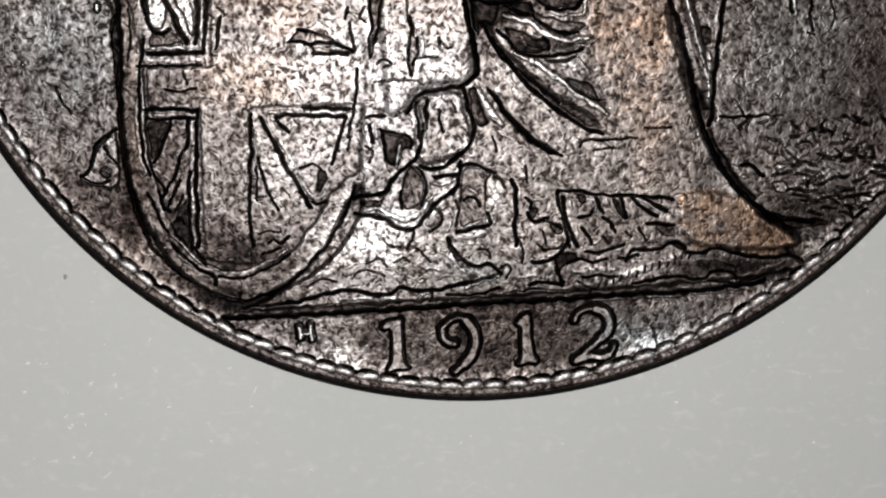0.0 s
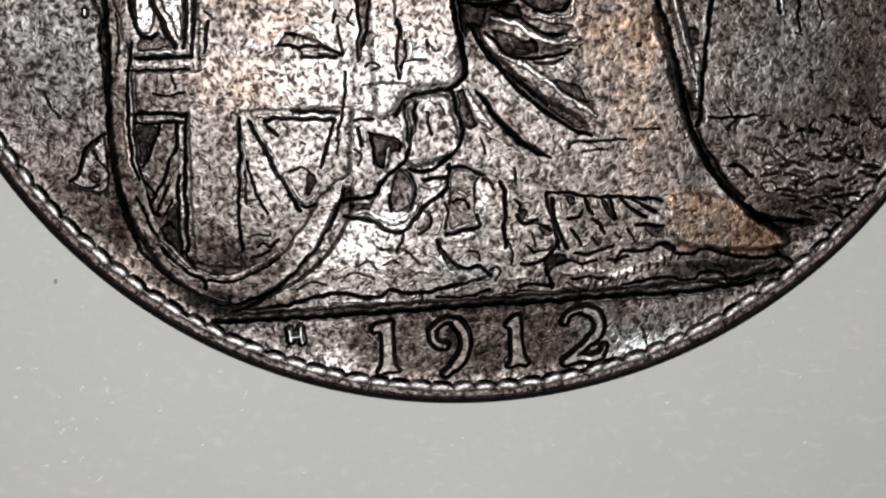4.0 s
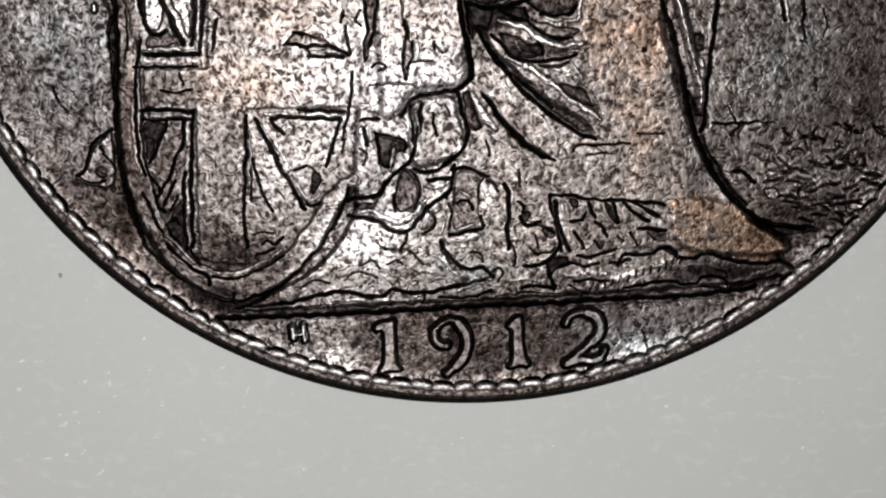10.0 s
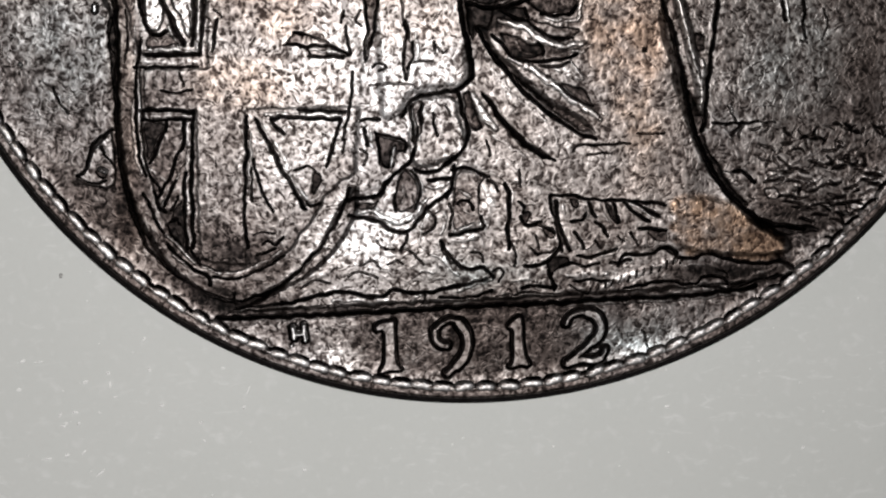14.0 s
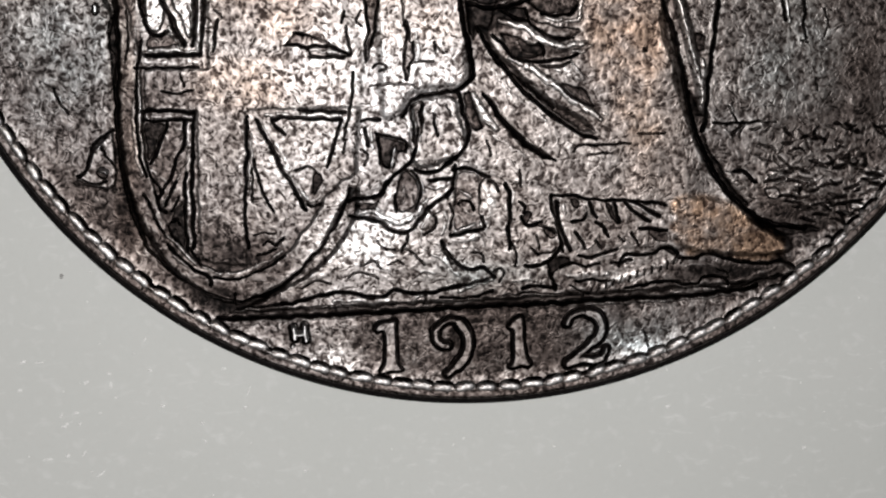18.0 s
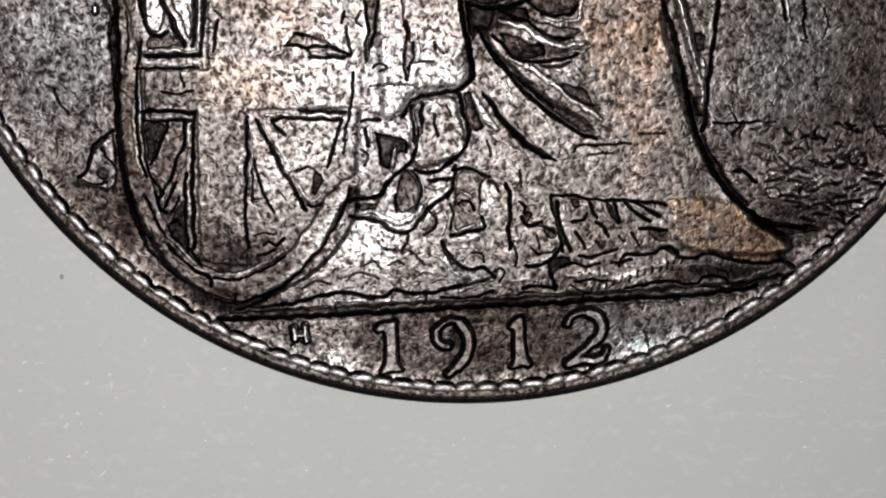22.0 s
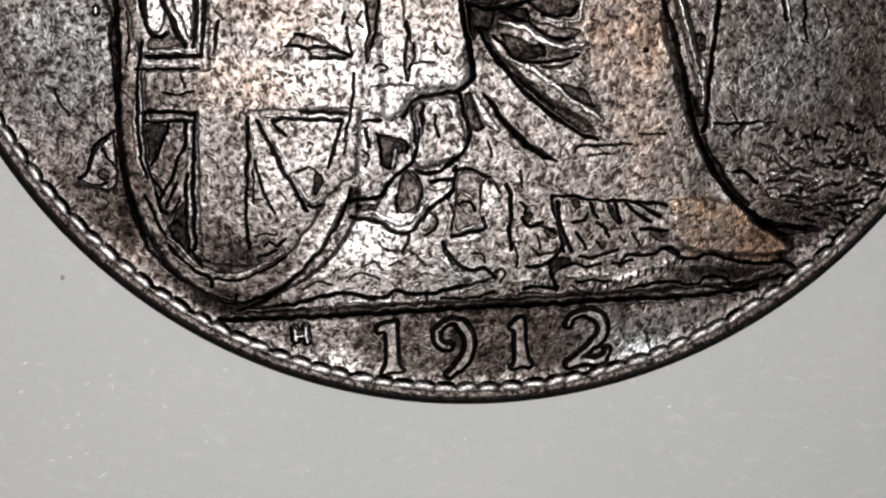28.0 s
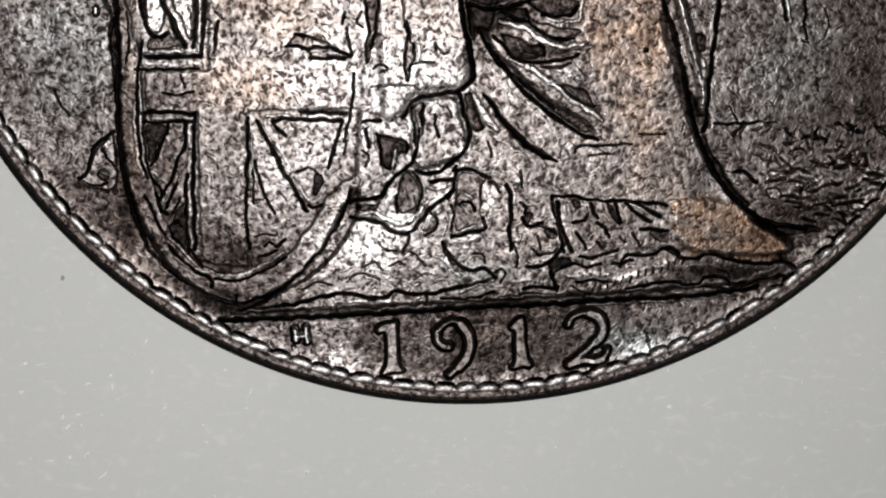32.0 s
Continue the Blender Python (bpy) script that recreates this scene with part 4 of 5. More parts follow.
line([(3.35, -6.89), (3.66, -7.05)], 0.06, 0.07, 0.4)
plate([(4.63, -5.16), (4.75, -5.16), (4.76, -5.28), (4.63, -5.28)], -0.12, 0.03, steps=1)
# skirt's back edge, the staff and the field beside it
line([(4.93, -2.77), (5.14, -3.85), (5.43, -4.63), (5.67, -5.50), (5.85, -6.29), (6.03, -7.08), (6.20, -7.64), (6.47, -8.29), (6.84, -8.90), (7.24, -9.42), (7.73, -9.85), (8.33, -10.19), (8.94, -10.30), (9.35, -10.33)], 0.085, -0.20)
pit([(5.85, -6.21), (6.14, -6.61), (6.38, -7.01), (6.45, -7.56), (6.66, -8.13), (7.04, -8.69), (7.40, -9.27), (7.79, -9.63), (7.51, -9.72), (7.04, -9.29), (6.61, -8.64), (6.24, -7.93), (6.03, -7.24)], -0.06, 0.12, -0.20)
line([(6.69, -2.78), (6.71, -3.86), (6.66, -4.64), (6.56, -5.43), (6.50, -6.21), (6.44, -7.01), (6.39, -7.52)], 0.07, -0.20)
line([(8.40, -2.79), (8.50, -3.88), (8.60, -4.44)], 0.045, -0.15)
line([(8.53, -2.79), (8.61, -3.88), (8.71, -4.47)], 0.05, 0.13)
line([(9.09, -2.95), (9.13, -4.10), (9.20, -4.95)], 0.042, -0.16)
line([(9.05, -5.04), (9.27, -5.07)], 0.03, -0.10)
line([(9.71, -4.12), (9.83, -4.59), (9.68, -4.98)], 0.03, -0.07)
line([(9.52, -6.06), (9.59, -6.41)], 0.035, -0.08)
line([(6.64, -7.30), (7.24, -7.33), (7.96, -7.28)], 0.036, -0.15)
line([(7.96, -7.28), (8.44, -7.30)], 0.025, -0.06)
line([(7.10, -6.82), (7.19, -7.01)], 0.06, 0.12)
line([(7.06, -6.82), (7.24, -7.11), (7.34, -7.30)], 0.03, -0.11)
line([(7.29, -6.25), (7.54, -6.38), (7.85, -6.23)], 0.035, 0.05, 0.4)
line([(6.99, -7.49), (7.19, -7.75)], 0.05, 0.08, 0.3)
# small marks in the field behind the shield
line([(-10.43, -3.91), (-10.44, -4.09), (-10.37, -4.14), (-10.29, -4.06), (-10.30, -3.91), (-10.37, -3.86)], 0.03, -0.10, 0.0)
plate([(-10.42, -3.91), (-10.31, -3.91), (-10.32, -4.09), (-10.43, -4.09)], 0.10, 0.03)
plate([(-12.47, -5.42), (-12.38, -5.44), (-12.36, -5.56), (-12.45, -5.55)], 0.10, 0.03)
line([(-11.53, -6.15), (-11.48, -6.36), (-11.35, -6.62), (-11.18, -6.84)], 0.035, -0.09)
line([(-11.43, -6.37), (-11.32, -6.62)], 0.045, 0.08)
line([(4.81, -13.24), (4.99, -13.91)], 0.03, -0.06)
# weeds and water behind the foot
for k in range(150):
    wx, wy = random.uniform(1278, 1562), random.uniform(225, 402)
    low = wy > 292
    if wx < 1262 + (wy - 225) * 0.9 or (low and wx > 1560 - (wy - 292) * 0.5):
        continue
    n, a = random.uniform(0.10, 0.34 if low else 0.2), random.gauss(0, 0.35) if low else random.uniform(0, 3.14)
    cx, cy, b = (wx - 829.0) * 0.0160, (-237.0 - wy) * 0.0160, random.uniform(-0.25, 0.25)
    row = [(cx + u * n * math.cos(a) - b * n * (1 - u * u) * math.sin(a), cy + u * n * math.sin(a) + b * n * (1 - u * u) * math.cos(a)) for u in (-1, -0.3, 0.4, 1)]
    line(row, random.uniform(0.04, 0.07), -random.uniform(0.02, 0.08), 0.5)
    if low:
        line([(u + 0.02, v + 0.10) for u, v in row], 0.06, random.uniform(0.01, 0.06), 0.5)
line([(7.28, -8.68), (7.57, -8.72), (7.90, -8.98)], 0.06, -0.18)
line([(7.03, -8.68), (7.22, -8.78)], 0.05, 0.10, 0.3)
plate([(8.13, -9.18), (8.52, -9.12), (8.59, -9.44), (8.24, -9.47)], 0.09, 0.06)
pit([(7.64, -9.98), (8.16, -10.06), (8.86, -10.20), (9.59, -10.24), (9.79, -10.41), (8.95, -10.56), (8.50, -10.45), (7.97, -10.28)], -0.05, 0.10, -0.10)
plate([(10.57, -9.63), (10.76, -9.54), (11.02, -9.64), (10.87, -9.80), (10.67, -9.83)], 0.12, 0.06)
plate([(10.45, -9.83), (10.68, -9.90), (10.65, -10.03), (10.47, -9.96)], 0.10, 0.05)
line([(11.02, -9.51), (11.26, -9.40), (11.46, -9.24)], 0.08, 0.08, 0.4)
line([(9.69, -10.68), (9.92, -10.44), (10.32, -10.32)], 0.10, 0.06, 0.4)
line([(9.96, -10.57), (10.19, -10.67)], 0.04, -0.10)
line([(10.39, -9.99), (10.53, -10.32), (10.41, -10.53)], 0.04, -0.10)

# broad dirt and toning, with shade painted in to dim whole areas
for pts, amount in (([(-6.80, -3.14), (-4.59, -3.16), (-4.62, -5.01), (-5.78, -5.54), (-6.93, -5.29)], -0.13), ([(-9.14, -5.64), (-7.63, -5.66), (-7.63, -6.75), (-9.17, -6.73)], -0.15),
                    ([(-7.67, -6.92), (-6.35, -6.94), (-6.36, -10.68), (-5.42, -10.70), (-4.47, -10.55), (-5.44, -11.75), (-6.71, -12.14), (-8.11, -11.46), (-9.15, -9.84), (-9.50, -7.29), (-7.98, -7.08)], -0.09),
                    ([(5.02, -7.55), (6.01, -7.56), (6.81, -9.10), (5.38, -9.32)], -0.06), ([(2.29, -11.44), (4.14, -11.83), (5.43, -11.85), (5.44, -12.26), (2.29, -12.29)], -0.12), ([(4.94, -11.35), (8.66, -11.37), (8.02, -11.89), (4.95, -12.25)], -0.10),
                    ([(-4.50, -12.47), (-2.27, -12.34), (0.29, -12.26), (2.53, -12.23), (2.54, -12.46), (-0.67, -12.54), (-4.50, -12.70)], -0.10), ([(7.28, -8.62), (7.76, -8.62), (8.93, -9.94), (7.96, -9.76)], -0.10), ([(-0.43, -3.19), (1.20, -3.20), (0.97, -4.28), (0.58, -4.67), (0.04, -4.74), (-0.35, -4.42)], -0.14),
                    ([(-3.23, -12.79), (-1.31, -12.66), (3.99, -12.57), (4.33, -13.49), (4.01, -14.15), (0.94, -14.62), (-1.64, -14.71), (-2.93, -14.35)], -0.09), ([(-7.03, -12.42), (-5.13, -12.25), (-2.27, -12.08), (0.93, -12.10), (0.93, -12.51), (-3.23, -12.69), (-7.04, -12.75)], -0.12),
                    ([(-7.20, -12.86), (-5.46, -12.85), (-4.51, -13.32), (-5.15, -13.56), (-6.42, -13.37)], -0.10),
                    ([(0.11, -3.19), (1.43, -3.20), (1.23, -4.21), (0.77, -4.75), (0.36, -4.59)], -0.22), ([(7.20, -11.38), (8.98, -11.33), (8.51, -11.98), (7.23, -12.62)], -0.14),
                    ([(-8.11, -11.46), (-6.70, -11.89), (-5.12, -12.00), (-4.50, -12.42), (-7.04, -12.62), (-7.97, -12.20)], -0.08),
                    ([(-9.74, -2.82), (-9.26, -2.82), (-9.42, -6.82), (-9.27, -8.56), (-8.54, -10.33), (-7.32, -11.48), (-6.70, -11.97), (-7.03, -12.21), (-8.57, -11.13), (-9.46, -9.83), (-9.82, -7.60)], -0.14)):
    spread(GRIME_SHADE, pts, amount, 0.25)
# positive amounts lighten the trident shaft and the rock face
spread(GRIME_SHADE, [(5.51, -3.93), (5.98, -3.94), (6.34, -5.58), (6.37, -6.77), (6.21, -6.77), (5.96, -5.58)], 0.22, 0.10)
spread(GRIME_SHADE, [(-3.99, -10.07), (-2.41, -10.18), (-2.26, -10.91), (-3.53, -11.21), (-4.47, -10.95)], 0.10, 0.25)

# date and mint letter
figure([(-2.79, -13.04), (-2.62, -12.91), (-2.43, -12.87), (-2.29, -12.84), (-2.26, -13.03), (-2.26, -13.56), (-2.23, -13.93), (-2.17, -14.16), (-2.06, -14.31), (-2.38, -14.33), (-2.68, -14.37), (-2.59, -14.15), (-2.54, -13.86), (-2.55, -13.43), (-2.59, -13.16), (-2.75, -13.17)], D1)
stroke([([(-0.45, -12.95), (-0.24, -13.24), (-0.19, -13.57), (-0.29, -13.93), (-0.51, -14.23)], 0.105), ([(-0.51, -14.23), (-0.64, -14.34), (-0.77, -14.44)], 0.07), ([(-1.14, -13.19), (-0.96, -12.98), (-0.71, -12.86), (-0.48, -12.92)], 0.045), ([(-1.12, -13.22), (-1.09, -13.44), (-0.95, -13.59), (-0.79, -13.62)], 0.075)], 0.10, 0.05, D9, 0.14)
# the hollow of the nine, its shade painted dark
spread(GRIME_SHADE, [(-0.74, -13.06), (-0.48, -13.03), (-0.39, -13.37), (-0.48, -13.70), (-0.67, -13.49)], -0.2, 0.06)
figure([(0.95, -13.04), (1.11, -12.91), (1.28, -12.80), (1.35, -12.87), (1.37, -13.17), (1.40, -13.60), (1.44, -13.93), (1.57, -14.22), (1.29, -14.23), (1.00, -14.27), (1.10, -14.09), (1.11, -13.59), (1.09, -13.19), (0.98, -13.11)], D1B)
stroke([([(2.61, -13.04), (2.72, -12.84), (2.94, -12.71), (3.22, -12.70)], 0.055), ([(3.22, -12.70), (3.48, -12.82), (3.61, -13.11), (3.55, -13.39), (3.39, -13.57)], 0.11), ([(3.39, -13.57), (3.07, -13.86), (2.75, -14.12)], 0.065), ([(2.67, -14.20), (3.04, -14.09), (3.36, -14.12), (3.62, -14.04)], 0.085), ([(3.62, -14.04), (3.72, -13.91), (3.75, -13.79)], 0.045)], 0.10, 0.05, D2, 0.14)
stroke([([(-5.14, -13.02), (-5.11, -13.18), (-5.10, -13.33)], 0.045), ([(-4.82, -12.97), (-4.83, -13.19), (-4.81, -13.38)], 0.045), ([(-5.11, -13.21), (-4.95, -13.20), (-4.83, -13.17)], 0.036)], 0.14, 0.03, MINT, 0.14)
plate([(-5.21, -13.51), (-5.12, -13.48), (-5.07, -13.59), (-5.19, -13.64)], 0.14, 0.04)

# hand-struck unevenness, and a plain field where the design leaves the view
und = np.zeros_like(H)
for k in range(26):
    a, f = random.uniform(0, 6.28), random.uniform(1.2, 6.0)
    und += math.cos(k) * np.sin((X * math.cos(a) + Y * math.sin(a)) * f + k * 1.7) / f
H += 0.010 * und
H *= 1 - smooth((Y - (TOP - 0.35)) / 0.6)
RR = np.hypot(X, Y)
H += 0.05 * smooth((RR - 14.2) / 0.7) ** 2
# a trench runs round the teeth of the border
SHIFT = np.array([random.uniform(-0.14, 0.14) for _ in range(152)])
WIDTH = np.array([random.uniform(0.85, 1.1) for _ in range(152)])
TURN = (np.arctan2(Y, X) / (2 * math.pi) * 152 - 0.15) % 152
NEAR = np.floor(TURN).astype(int) % 152
ARCH = np.sqrt(np.clip(1 - (2.1 * (TURN - NEAR - 0.5 - SHIFT[NEAR]) / WIDTH[NEAR]) ** 2, 0, 1))
H -= 0.22 * np.clip(1.15 - np.abs(RR - 14.815 + 0.10 * ARCH) / 0.05, 0, 1)


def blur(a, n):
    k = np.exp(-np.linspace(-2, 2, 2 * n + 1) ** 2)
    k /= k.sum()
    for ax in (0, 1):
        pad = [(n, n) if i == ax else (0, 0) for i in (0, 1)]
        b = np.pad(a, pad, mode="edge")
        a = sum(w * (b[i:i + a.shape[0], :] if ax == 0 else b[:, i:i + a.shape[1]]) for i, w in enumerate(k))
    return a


# patina plus painted shade: hollows go dark, high points bright, by relief
WEAR_SHADE = np.clip(0.5 + (H - blur(H, 20)) / 0.16, 0, 1) * 0.6 + 0.06 + np.clip(H / 0.30, 0, 1) * 0.22 + GRIME_SHADE + SHINE
# places rubbed or painted as lit, then places dirty, toned or painted as shaded
RUBBED_LIT = (((-3.86, -13.93), 0.6, 0.32, 0.45), ((-3.19, -10.66), 1.1, 0.5, 0.42), ((0.42, -9.25), 0.3, 0.7, 0.3), ((4.68, -13.82), 0.7, 0.4, 0.45),
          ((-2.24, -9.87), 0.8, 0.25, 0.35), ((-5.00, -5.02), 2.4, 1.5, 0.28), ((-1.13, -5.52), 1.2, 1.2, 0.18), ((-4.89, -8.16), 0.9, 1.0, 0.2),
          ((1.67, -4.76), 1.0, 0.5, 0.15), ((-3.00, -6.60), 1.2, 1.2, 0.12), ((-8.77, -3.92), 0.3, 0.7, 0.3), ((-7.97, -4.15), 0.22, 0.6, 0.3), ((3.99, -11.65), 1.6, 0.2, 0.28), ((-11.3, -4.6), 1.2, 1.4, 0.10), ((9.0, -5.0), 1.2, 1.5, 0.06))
GRIMY_SHADED = (((-8.37, -10.51), 1.2, 1.0, -0.06), ((-8.09, -11.81), 1.2, 0.5, -0.12), ((-9.64, -7.16), 0.32, 4.5, -0.20), ((-11.28, -9.04), 1.3, 0.9, -0.18),
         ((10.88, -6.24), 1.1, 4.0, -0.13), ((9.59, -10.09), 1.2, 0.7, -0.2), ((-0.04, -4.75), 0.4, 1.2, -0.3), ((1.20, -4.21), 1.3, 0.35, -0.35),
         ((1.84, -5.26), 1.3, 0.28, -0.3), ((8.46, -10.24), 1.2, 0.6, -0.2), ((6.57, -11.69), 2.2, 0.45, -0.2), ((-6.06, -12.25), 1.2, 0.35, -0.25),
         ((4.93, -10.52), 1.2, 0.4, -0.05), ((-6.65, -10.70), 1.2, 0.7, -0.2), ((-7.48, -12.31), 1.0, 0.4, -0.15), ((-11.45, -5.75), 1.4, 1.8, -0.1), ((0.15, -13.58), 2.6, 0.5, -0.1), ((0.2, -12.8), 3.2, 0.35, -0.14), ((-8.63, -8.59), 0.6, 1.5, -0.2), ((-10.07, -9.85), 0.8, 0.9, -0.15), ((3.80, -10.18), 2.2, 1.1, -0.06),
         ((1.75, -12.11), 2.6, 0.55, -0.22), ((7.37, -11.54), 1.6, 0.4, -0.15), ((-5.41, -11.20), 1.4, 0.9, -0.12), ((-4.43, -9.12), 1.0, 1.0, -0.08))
for (tx, ty), rx, ry, amount in RUBBED_LIT + GRIMY_SHADED:
    WEAR_SHADE = WEAR_SHADE + amount * np.exp(-((X - tx) / rx) ** 2 - ((Y - ty) / ry) ** 2)
COOL = np.zeros_like(H)
for (tx, ty), rx, ry in (((-11.13, -5.13), 1.6, 1.8), ((8.77, -5.44), 1.5, 2.0), ((0.14, -11.60), 1.8, 0.5), ((4.51, -13.48), 1.6, 0.6)):
    COOL = np.maximum(COOL, np.exp(-((X - tx) / rx) ** 2 - ((Y - ty) / ry) ** 2))
TONE = np.zeros_like(H)
FOOT = [(5.60, -9.43), (6.18, -9.30), (6.92, -9.42), (7.51, -9.79), (8.05, -10.22), (8.73, -10.55), (8.71, -11.18), (8.00, -11.26), (7.35, -11.22), (6.74, -11.05), (5.99, -11.07), (5.86, -10.87), (5.63, -10.64), (5.75, -10.41), (5.49, -10.24), (5.68, -9.99), (5.51, -9.72)]
SKIRT = [(2.91, -3.37), (4.94, -3.38), (5.26, -5.10), (5.00, -6.67), (5.19, -7.95), (4.39, -8.02), (3.82, -6.66), (3.25, -5.55)]
for (tx, ty), rx, ry, amount in (((4.19, -5.24), 1.3, 2.6, 0.3), ((5.03, -7.94), 1.1, 1.6, 0.25),
                                 ((-6.55, -5.94), 1.3, 0.8, 0.5), ((-5.60, -4.09), 1.6, 0.9, 0.45), ((-1.59, -4.12), 1.4, 0.8, 0.3), ((-9.62, -6.54), 0.4, 4.0, 0.35)):
    TONE = np.maximum(TONE, amount * np.exp(-((X - tx) / rx) ** 4 - ((Y - ty) / ry) ** 4))
spread(TONE, FOOT, 1.0, 0.10)
spread(TONE, SKIRT, 0.46, 0.35)

gy, gx = np.gradient(H, ys, xs)
NORMAL = np.dstack([-gx, -gy, np.ones_like(H)])
NORMAL /= np.linalg.norm(NORMAL, axis=2, keepdims=True)
CELL = L[:-1, :-1].copy()
CELL[np.hypot(X[:-1, :-1] + PITCH / 2, Y[:-1, :-1]) > 14.93] = -1
INDEX = np.arange(X.size).reshape(X.shape)


def relief_mesh(name, label):
    """The piece of the struck face that bears this label, with sides that go down into the coin."""
    m = CELL == label
    q = np.stack([INDEX[:-1, :-1][m], INDEX[:-1, 1:][m], INDEX[1:, 1:][m], INDEX[1:, :-1][m]], 1)
    p = np.pad(m, 1)
    sides = []
    for (di, dj), a, b in (((-1, 0), INDEX[:-1, :-1], INDEX[:-1, 1:]), ((1, 0), INDEX[1:, 1:], INDEX[1:, :-1]),
                           ((0, -1), INDEX[1:, :-1], INDEX[:-1, :-1]), ((0, 1), INDEX[:-1, 1:], INDEX[1:, 1:])):
        edge = m & ~p[1 + di:1 + di + m.shape[0], 1 + dj:1 + dj + m.shape[1]]
        sides.append(np.stack([a[edge], b[edge]], 1))
    sides = np.concatenate(sides)
    used, q = np.unique(q, return_inverse=True)
    q = q.reshape(-1, 4)
    flat = lambda a: a.ravel()[used]
    verts = np.stack([flat(X), flat(Y), FIELD + flat(H)], 1)
    nor = NORMAL.reshape(-1, 3)[used]
    s = np.searchsorted(used, sides)
    n = len(verts)
    top, low = verts[s.ravel()], verts[s.ravel()].copy()
    low[:, 2] = 1.05
    e = len(s)
    k = n + np.arange(2 * e).reshape(e, 2)
    q = np.concatenate([q, np.stack([k[:, 1], k[:, 0], k[:, 0] + 2 * e, k[:, 1] + 2 * e], 1)])
    verts = np.concatenate([verts, top, low])
    nor = np.concatenate([nor, nor[s.ravel()], nor[s.ravel()]])
    marks = {key: np.concatenate([flat(a), np.tile(flat(a)[s.ravel()], 2)]) for key, a in (("wear_shade", WEAR_SHADE), ("tone", TONE), ("cool", COOL))}
    return mesh_arrays(name, verts * MM, q, nor, marks)


coin = tagged(new("coin"), "worn dark bronze penny coin lying on grey tabletop", "coin")
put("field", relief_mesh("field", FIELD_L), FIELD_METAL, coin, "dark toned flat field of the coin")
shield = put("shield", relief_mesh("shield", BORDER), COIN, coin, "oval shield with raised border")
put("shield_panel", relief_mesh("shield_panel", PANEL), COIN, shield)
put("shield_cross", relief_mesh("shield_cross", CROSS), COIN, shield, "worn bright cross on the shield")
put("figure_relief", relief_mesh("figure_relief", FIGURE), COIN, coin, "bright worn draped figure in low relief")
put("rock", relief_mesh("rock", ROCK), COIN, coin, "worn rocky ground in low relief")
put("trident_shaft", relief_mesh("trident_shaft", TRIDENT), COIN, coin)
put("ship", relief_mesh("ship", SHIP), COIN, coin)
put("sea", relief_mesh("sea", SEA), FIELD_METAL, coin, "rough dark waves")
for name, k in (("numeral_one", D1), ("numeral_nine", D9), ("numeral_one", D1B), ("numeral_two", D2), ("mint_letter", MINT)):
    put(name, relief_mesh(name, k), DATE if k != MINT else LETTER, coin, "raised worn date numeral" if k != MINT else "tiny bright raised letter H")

rim = [(14.87, 1.10), (14.875, 1.38), (14.92, 1.44), (15.00, 1.475), (15.09, 1.49), (15.15, 1.49), (15.19, 1.45), (15.19, 1.10)]
part("rim", revolve([(r * MM, z * MM) for r, z in rim], 720, closed=True), RIM, coin, "worn rounded rim")
edge = [(15.191, 1.10), (15.191, 1.435), (15.25, 1.41), (15.34, 1.33), (15.41, 1.20), (15.43, 1.08),
        (15.43, 0.35), (15.40, 0.15), (15.30, 0.03), (15.15, 0.0), (0.0, 0.0), (0.0, 1.04), (14.80, 1.04)]
part("edge", revolve([(r * MM, z * MM) for r, z in edge], 720), EDGE, coin, "near-black rounded edge")


def tooth_mesh():
    bm = bmesh.new()
    rows = []
    shape = [(math.copysign(abs(math.cos(a)) ** 0.7, math.cos(a)), math.copysign(abs(math.sin(a)) ** 0.7, math.sin(a))) for a in np.arange(10) * math.pi / 5]
    for t, z in ((1.0, -0.20), (0.98, -0.02), (0.9, 0.012), (0.7, 0.032), (0.4, 0.044)):
        rows.append([bm.verts.new((0.115 * t * u * MM, 0.335 * t * v * MM, z * MM)) for u, v in shape])
    tip = bm.verts.new((0, 0, 0.047 * MM))
    for a, b in zip(rows, rows[1:]):
        for i in range(10):
            bm.faces.new((a[i], a[(i + 1) % 10], b[(i + 1) % 10], b[i]))
    for i in range(10):
        bm.faces.new((rows[-1][i], rows[-1][(i + 1) % 10], tip))
    me = bpy.data.meshes.new("tooth")
    bm.normal_update()
    bm.to_mesh(me)
    bm.free()
    for p in me.polygons:
        p.use_smooth = True
    me.materials.append(TEETH)
    return me


TOOTH = tooth_mesh()
for i in range(152):
    a = 360 * (i + 0.65 + SHIFT[i]) / 152
    r = 14.875 + random.uniform(-0.02, 0.02)
    t = put("tooth", TOOTH, TEETH, coin)
    t.matrix_basis = pose(r * math.cos(radians(a)) * MM, r * math.sin(radians(a)) * MM, (1.463 + random.uniform(-0.012, 0.012)) * MM,
                          random.uniform(-3, 3), random.uniform(-2, 5), a + random.uniform(-10, 10)) @ Matrix.Diagonal((random.uniform(0.9, 1.15), WIDTH[i], 1, 1))

# ---- the pen, lying along its own x axis with the point at its origin ----
pen = tagged(new("ballpoint_pen"), "brown ballpoint pen with copper metal nose", "pen")
nose = [(0.0, 0.08), (0.2, 0.02), (0.30, 0.05), (0.40, 0.12), (0.47, 0.22), (0.54, 0.38), (0.68, 0.84), (0.82, 1.30), (0.96, 1.76), (1.06, 2.10), (1.07, 2.25), (0.9, 2.26), (0.0, 2.26)]
pn = part("nose", revolve([(r * MM, x * MM) for r, x in nose], 64, "x"), PEN_NOSE, pen, "dark copper metal cone")
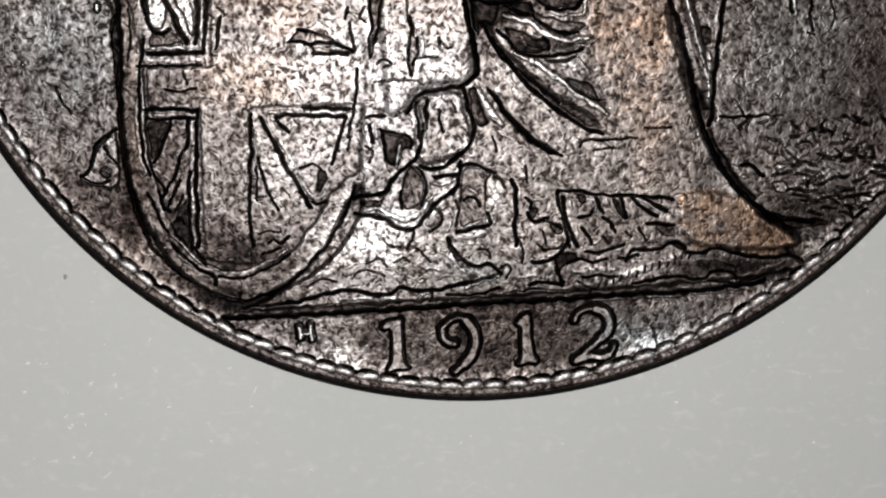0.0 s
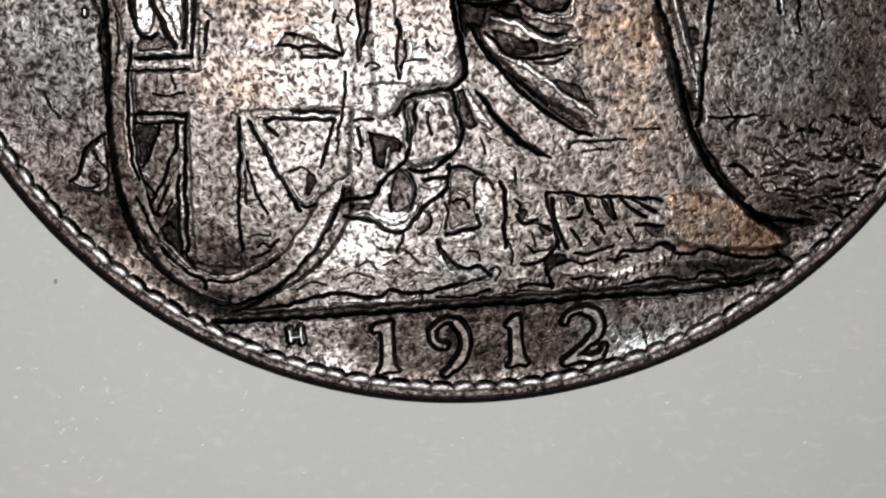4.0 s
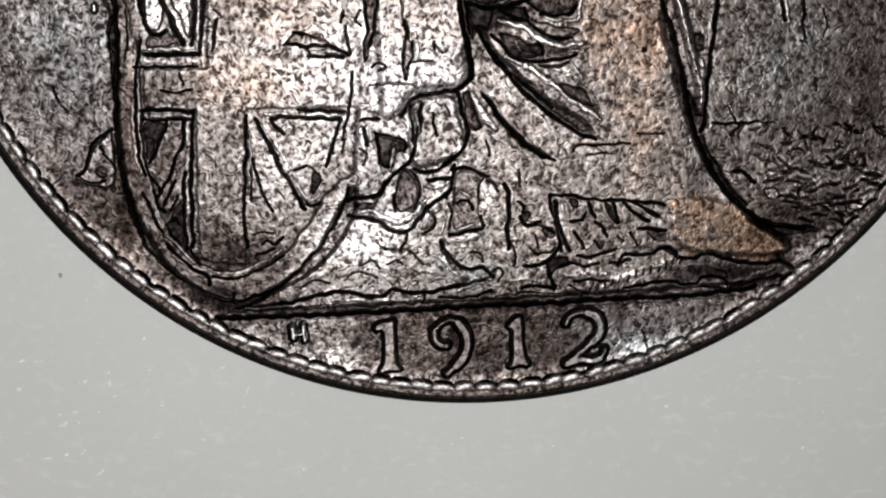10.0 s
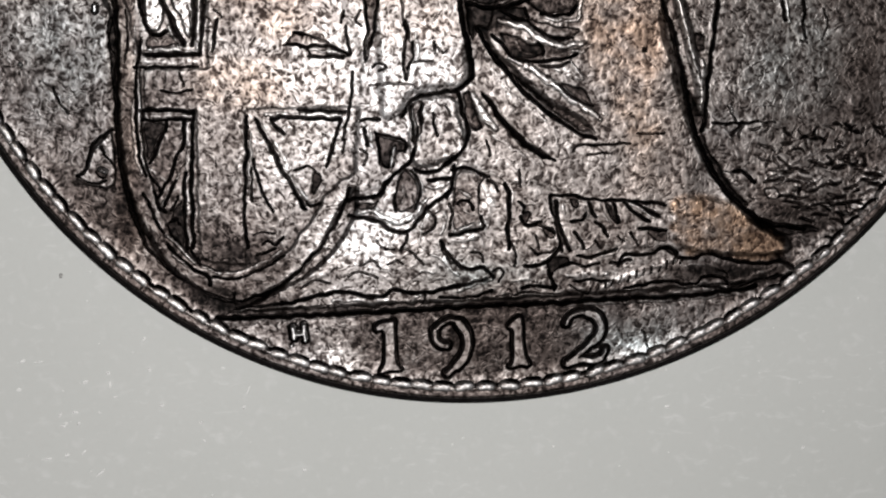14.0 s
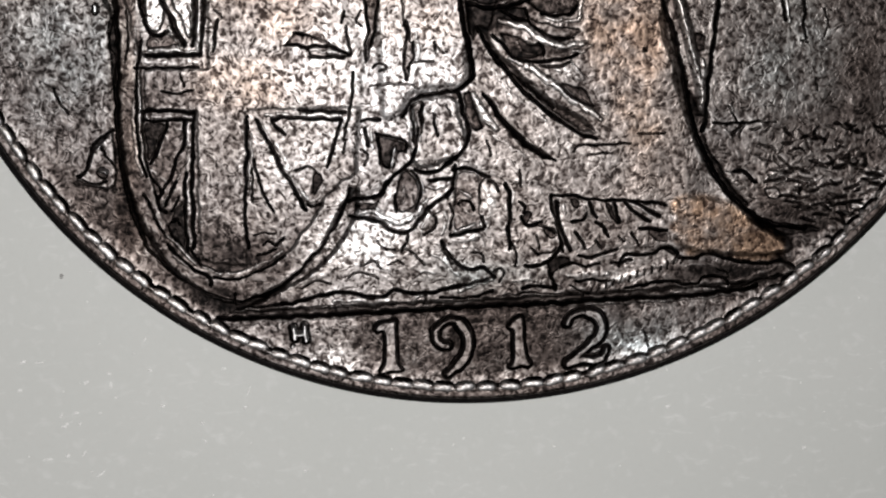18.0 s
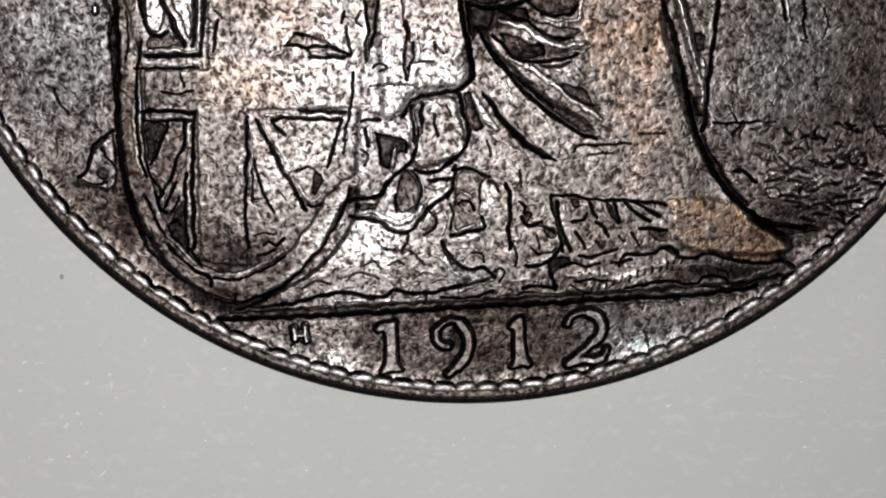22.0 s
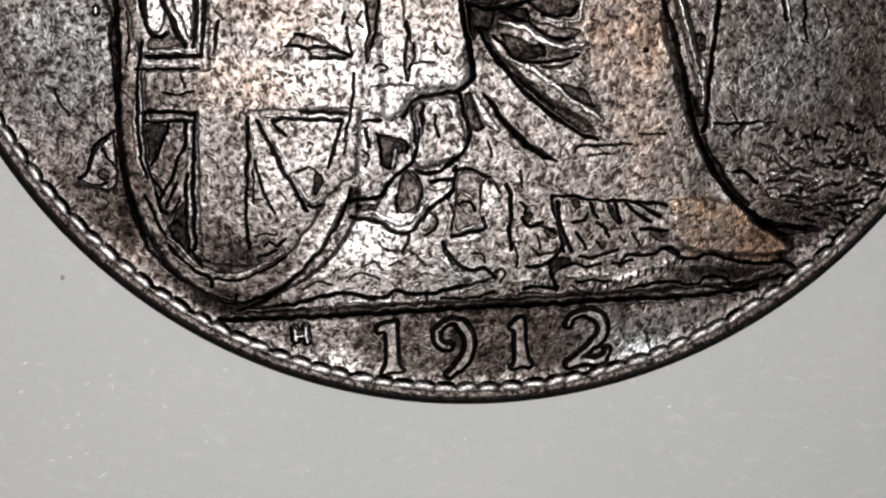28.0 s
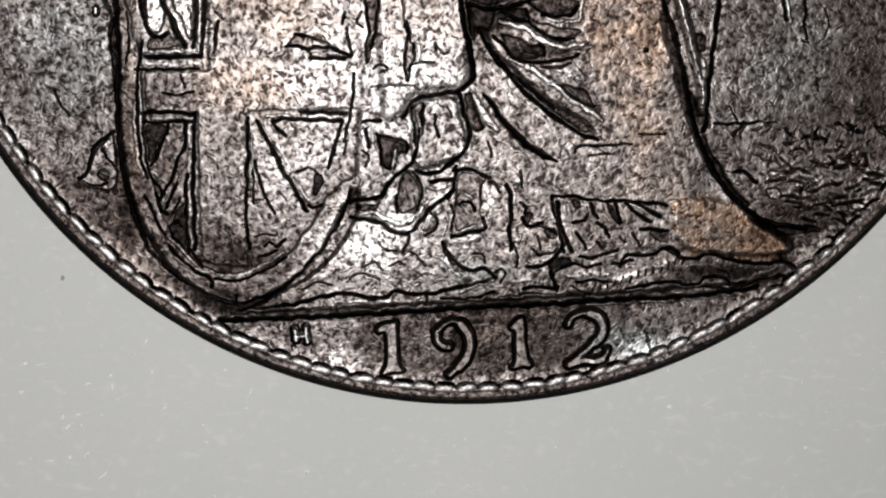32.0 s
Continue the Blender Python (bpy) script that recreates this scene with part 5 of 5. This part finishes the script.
part("point", revolve([(r * MM, x * MM) for r, x in ((0.0, -0.05), (0.16, -0.03), (0.27, 0.005), (0.35, 0.045), (0.3, 0.3), (0.0, 0.3))], 24, "x"), PEN_DARK, pn)
part("nose_ring", revolve([(r * MM, x * MM) for r, x in ((1.06, 2.12), (1.12, 2.16), (1.135, 2.2), (1.12, 2.25), (1.06, 2.27))], 64, "x", True), PEN_NOSE, pen)
body = [(0.0, 2.24), (1.02, 2.22), (1.28, 2.25), (1.39, 2.34), (1.45, 2.5), (1.80, 4.2), (2.3, 6.6), (3.2, 12.5), (3.9, 20.0), (4.2, 32.0), (4.3, 60.0), (4.2, 110.0), (4.0, 132.0), (3.2, 136.0), (0.0, 136.5)]
part("barrel", revolve([(r * MM, x * MM) for r, x in body], 64, "x"), PEN_BODY, pen, "smooth brown plastic barrel")

# ---- dust on the table ----
def flakes(rows):
    bm = bmesh.new()
    for x, y, size, stretch, turn in rows:
        n = 6
        lo, hi = [], []
        for i in range(n):
            a = 2 * math.pi * i / n
            r = size * random.uniform(0.6, 1.2)
            u, v = r * stretch * math.cos(a), r * math.sin(a)
            px, py = x + u * math.cos(turn) - v * math.sin(turn), y + u * math.sin(turn) + v * math.cos(turn)
            lo.append(bm.verts.new((px * MM, py * MM, 0.0)))
            hi.append(bm.verts.new((((px - x) * 0.7 + x) * MM, ((py - y) * 0.7 + y) * MM, size * 0.4 * MM)))
        for i in range(n):
            bm.faces.new((lo[i], lo[(i + 1) % n], hi[(i + 1) % n], hi[i]))
        bm.faces.new(hi)
    return bm


rows = []
for k in range(50):
    x, y = random.uniform(-13, 12.5), random.uniform(-18.5, -9)
    rows.append((x, y, random.choice((0.02, 0.025, 0.035, 0.05)), random.uniform(1, 1.8), random.uniform(0, 3)))
for k in range(16):
    x, y = random.gauss(-11.2, 1.2), random.gauss(-15.8, 1.2)
    rows.append((x, y, random.choice((0.02, 0.03, 0.045)), random.uniform(1, 3), random.gauss(0.4, 0.5)))
for (fx, fy), size, stretch, turn in (((-12.34, -17.23), 0.035, 6, 0.15), ((-11.77, -17.14), 0.05, 2, 0.4), ((-11.27, -17.05), 0.03, 5, 0.9), ((-10.81, -17.68), 0.03, 6, 0.7),
                                      ((-13.06, -15.13), 0.06, 1.4, 0.3), ((-12.95, -14.29), 0.04, 3, 0.4), ((5.83, -15.98), 0.06, 1.6, 0.1), ((9.93, -17.32), 0.05, 1.2, 0.0),
                                      ((-7.20, -14.59), 0.05, 1.5, 0.2), ((-4.88, -17.73), 0.05, 1.2, 0.5), ((-9.32, -14.60), 0.05, 1.3, 0.5), ((-0.22, -16.83), 0.04, 1.3, 0.5),
                                      ((-6.48, -15.25), 0.025, 6, 1.2), ((-12.46, -14.30), 0.03, 5, 0.1), ((-9.45, -13.67), 0.04, 2, 1.0), ((2.46, -17.14), 0.035, 1.5, 0.2)):
    rows.append((fx, fy, size, stretch, turn))
rows = [r for r in rows if math.hypot(r[0], r[1]) > 15.6]
tagged(part("dust", flakes(rows), DUST), "scattered white dust specks on the grey tabletop", "dust", kind="stuff")
sx, sy = (-11.75, -11.76)
tagged(part("speck", flakes([(sx, sy, 0.06, 1.5, 1.2)]), SPECK), "tiny dark speck on the grey tabletop", "speck")


def motions():
    rows = [
        (0, -30, -42, 4.4, 0, 224),
        (5.4, -30, -42, 4.4, 0, 224),
        (5.8, -15, -25, 9.5, 6, 224),
        (6, -8.02, -15.99, 11.2, 9, 224),
        (6.1, -8.40, -15.84, 11.2, 9, 224),
        (6.2, -7.89, -15.85, 11.2, 9, 224),
        (6.3, -9.85, -13.94, 11.2, 9, 224),
        (6.4, -10.36, -15.10, 10.0, 9, 224),
        (6.5, -10.67, -13.88, 9.4, 9, 224),
        (6.6, -10.67, -13.88, 8.6, 9, 224),
        (6.7, -9.78, -14.77, 7.8, 9, 224),
        (6.8, -9.40, -12.88, 7.5, 9, 224),
        (6.9, -7.95, -12.57, 7.5, 9, 224),
        (7, -7.48, -13.46, 7.4, 9, 224),
        (7.1, -8.32, -12.37, 7.5, 9, 224),
        (7.2, -8.27, -13.30, 7.4, 9, 224),
        (7.3, -9.54, -12.58, 7.4, 9, 224),
        (7.4, -9.07, -13.46, 7.4, 9, 224),
        (7.5, -7.27, -13.98, 7.4, 9, 224),
        (7.6, -5.00, -16.03, 7.4, 9, 224),
        (7.7, -4.93, -14.84, 7.4, 9, 224),
        (7.8, -3.82, -15.18, 7.4, 9, 224),
        (7.9, -3.66, -15.05, 7.4, 9, 224),
        (8, -3.99, -13.76, 7.5, 9, 224),
        (8.1, -3.83, -13.14, 7.7, 9, 224),
        (8.2, -4.48, -12.68, 7.7, 9, 224),
        (8.3, -4.74, -12.51, 7.7, 9, 224),
        (8.4, -4.65, -12.45, 7.7, 9, 224),
        (8.5, -4.68, -12.41, 7.7, 9, 224),
        (8.6, -5.13, -12.05, 7.7, 9, 224),
        (8.7, -6.14, -12.05, 7.7, 9, 224),
        (8.8, -10.9, -13.8, 11.2, 9, 224),
        (8.9, -17.05, -16.15, 12.2, 9, 224),
        (9.3, -34, -40, 8.0, 4, 224),
        (9.8, -36, -44, 4.4, 0, 224),
        (32, -36, -44, 4.4, 0, 224),
    ]
    walk(pen, [(t, pose(x * MM, y * MM, z * MM, 0, 0, turn) @ pose(0, 0, 0, 0, -lean, 0)) for t, x, y, z, lean, turn in rows])


motions()
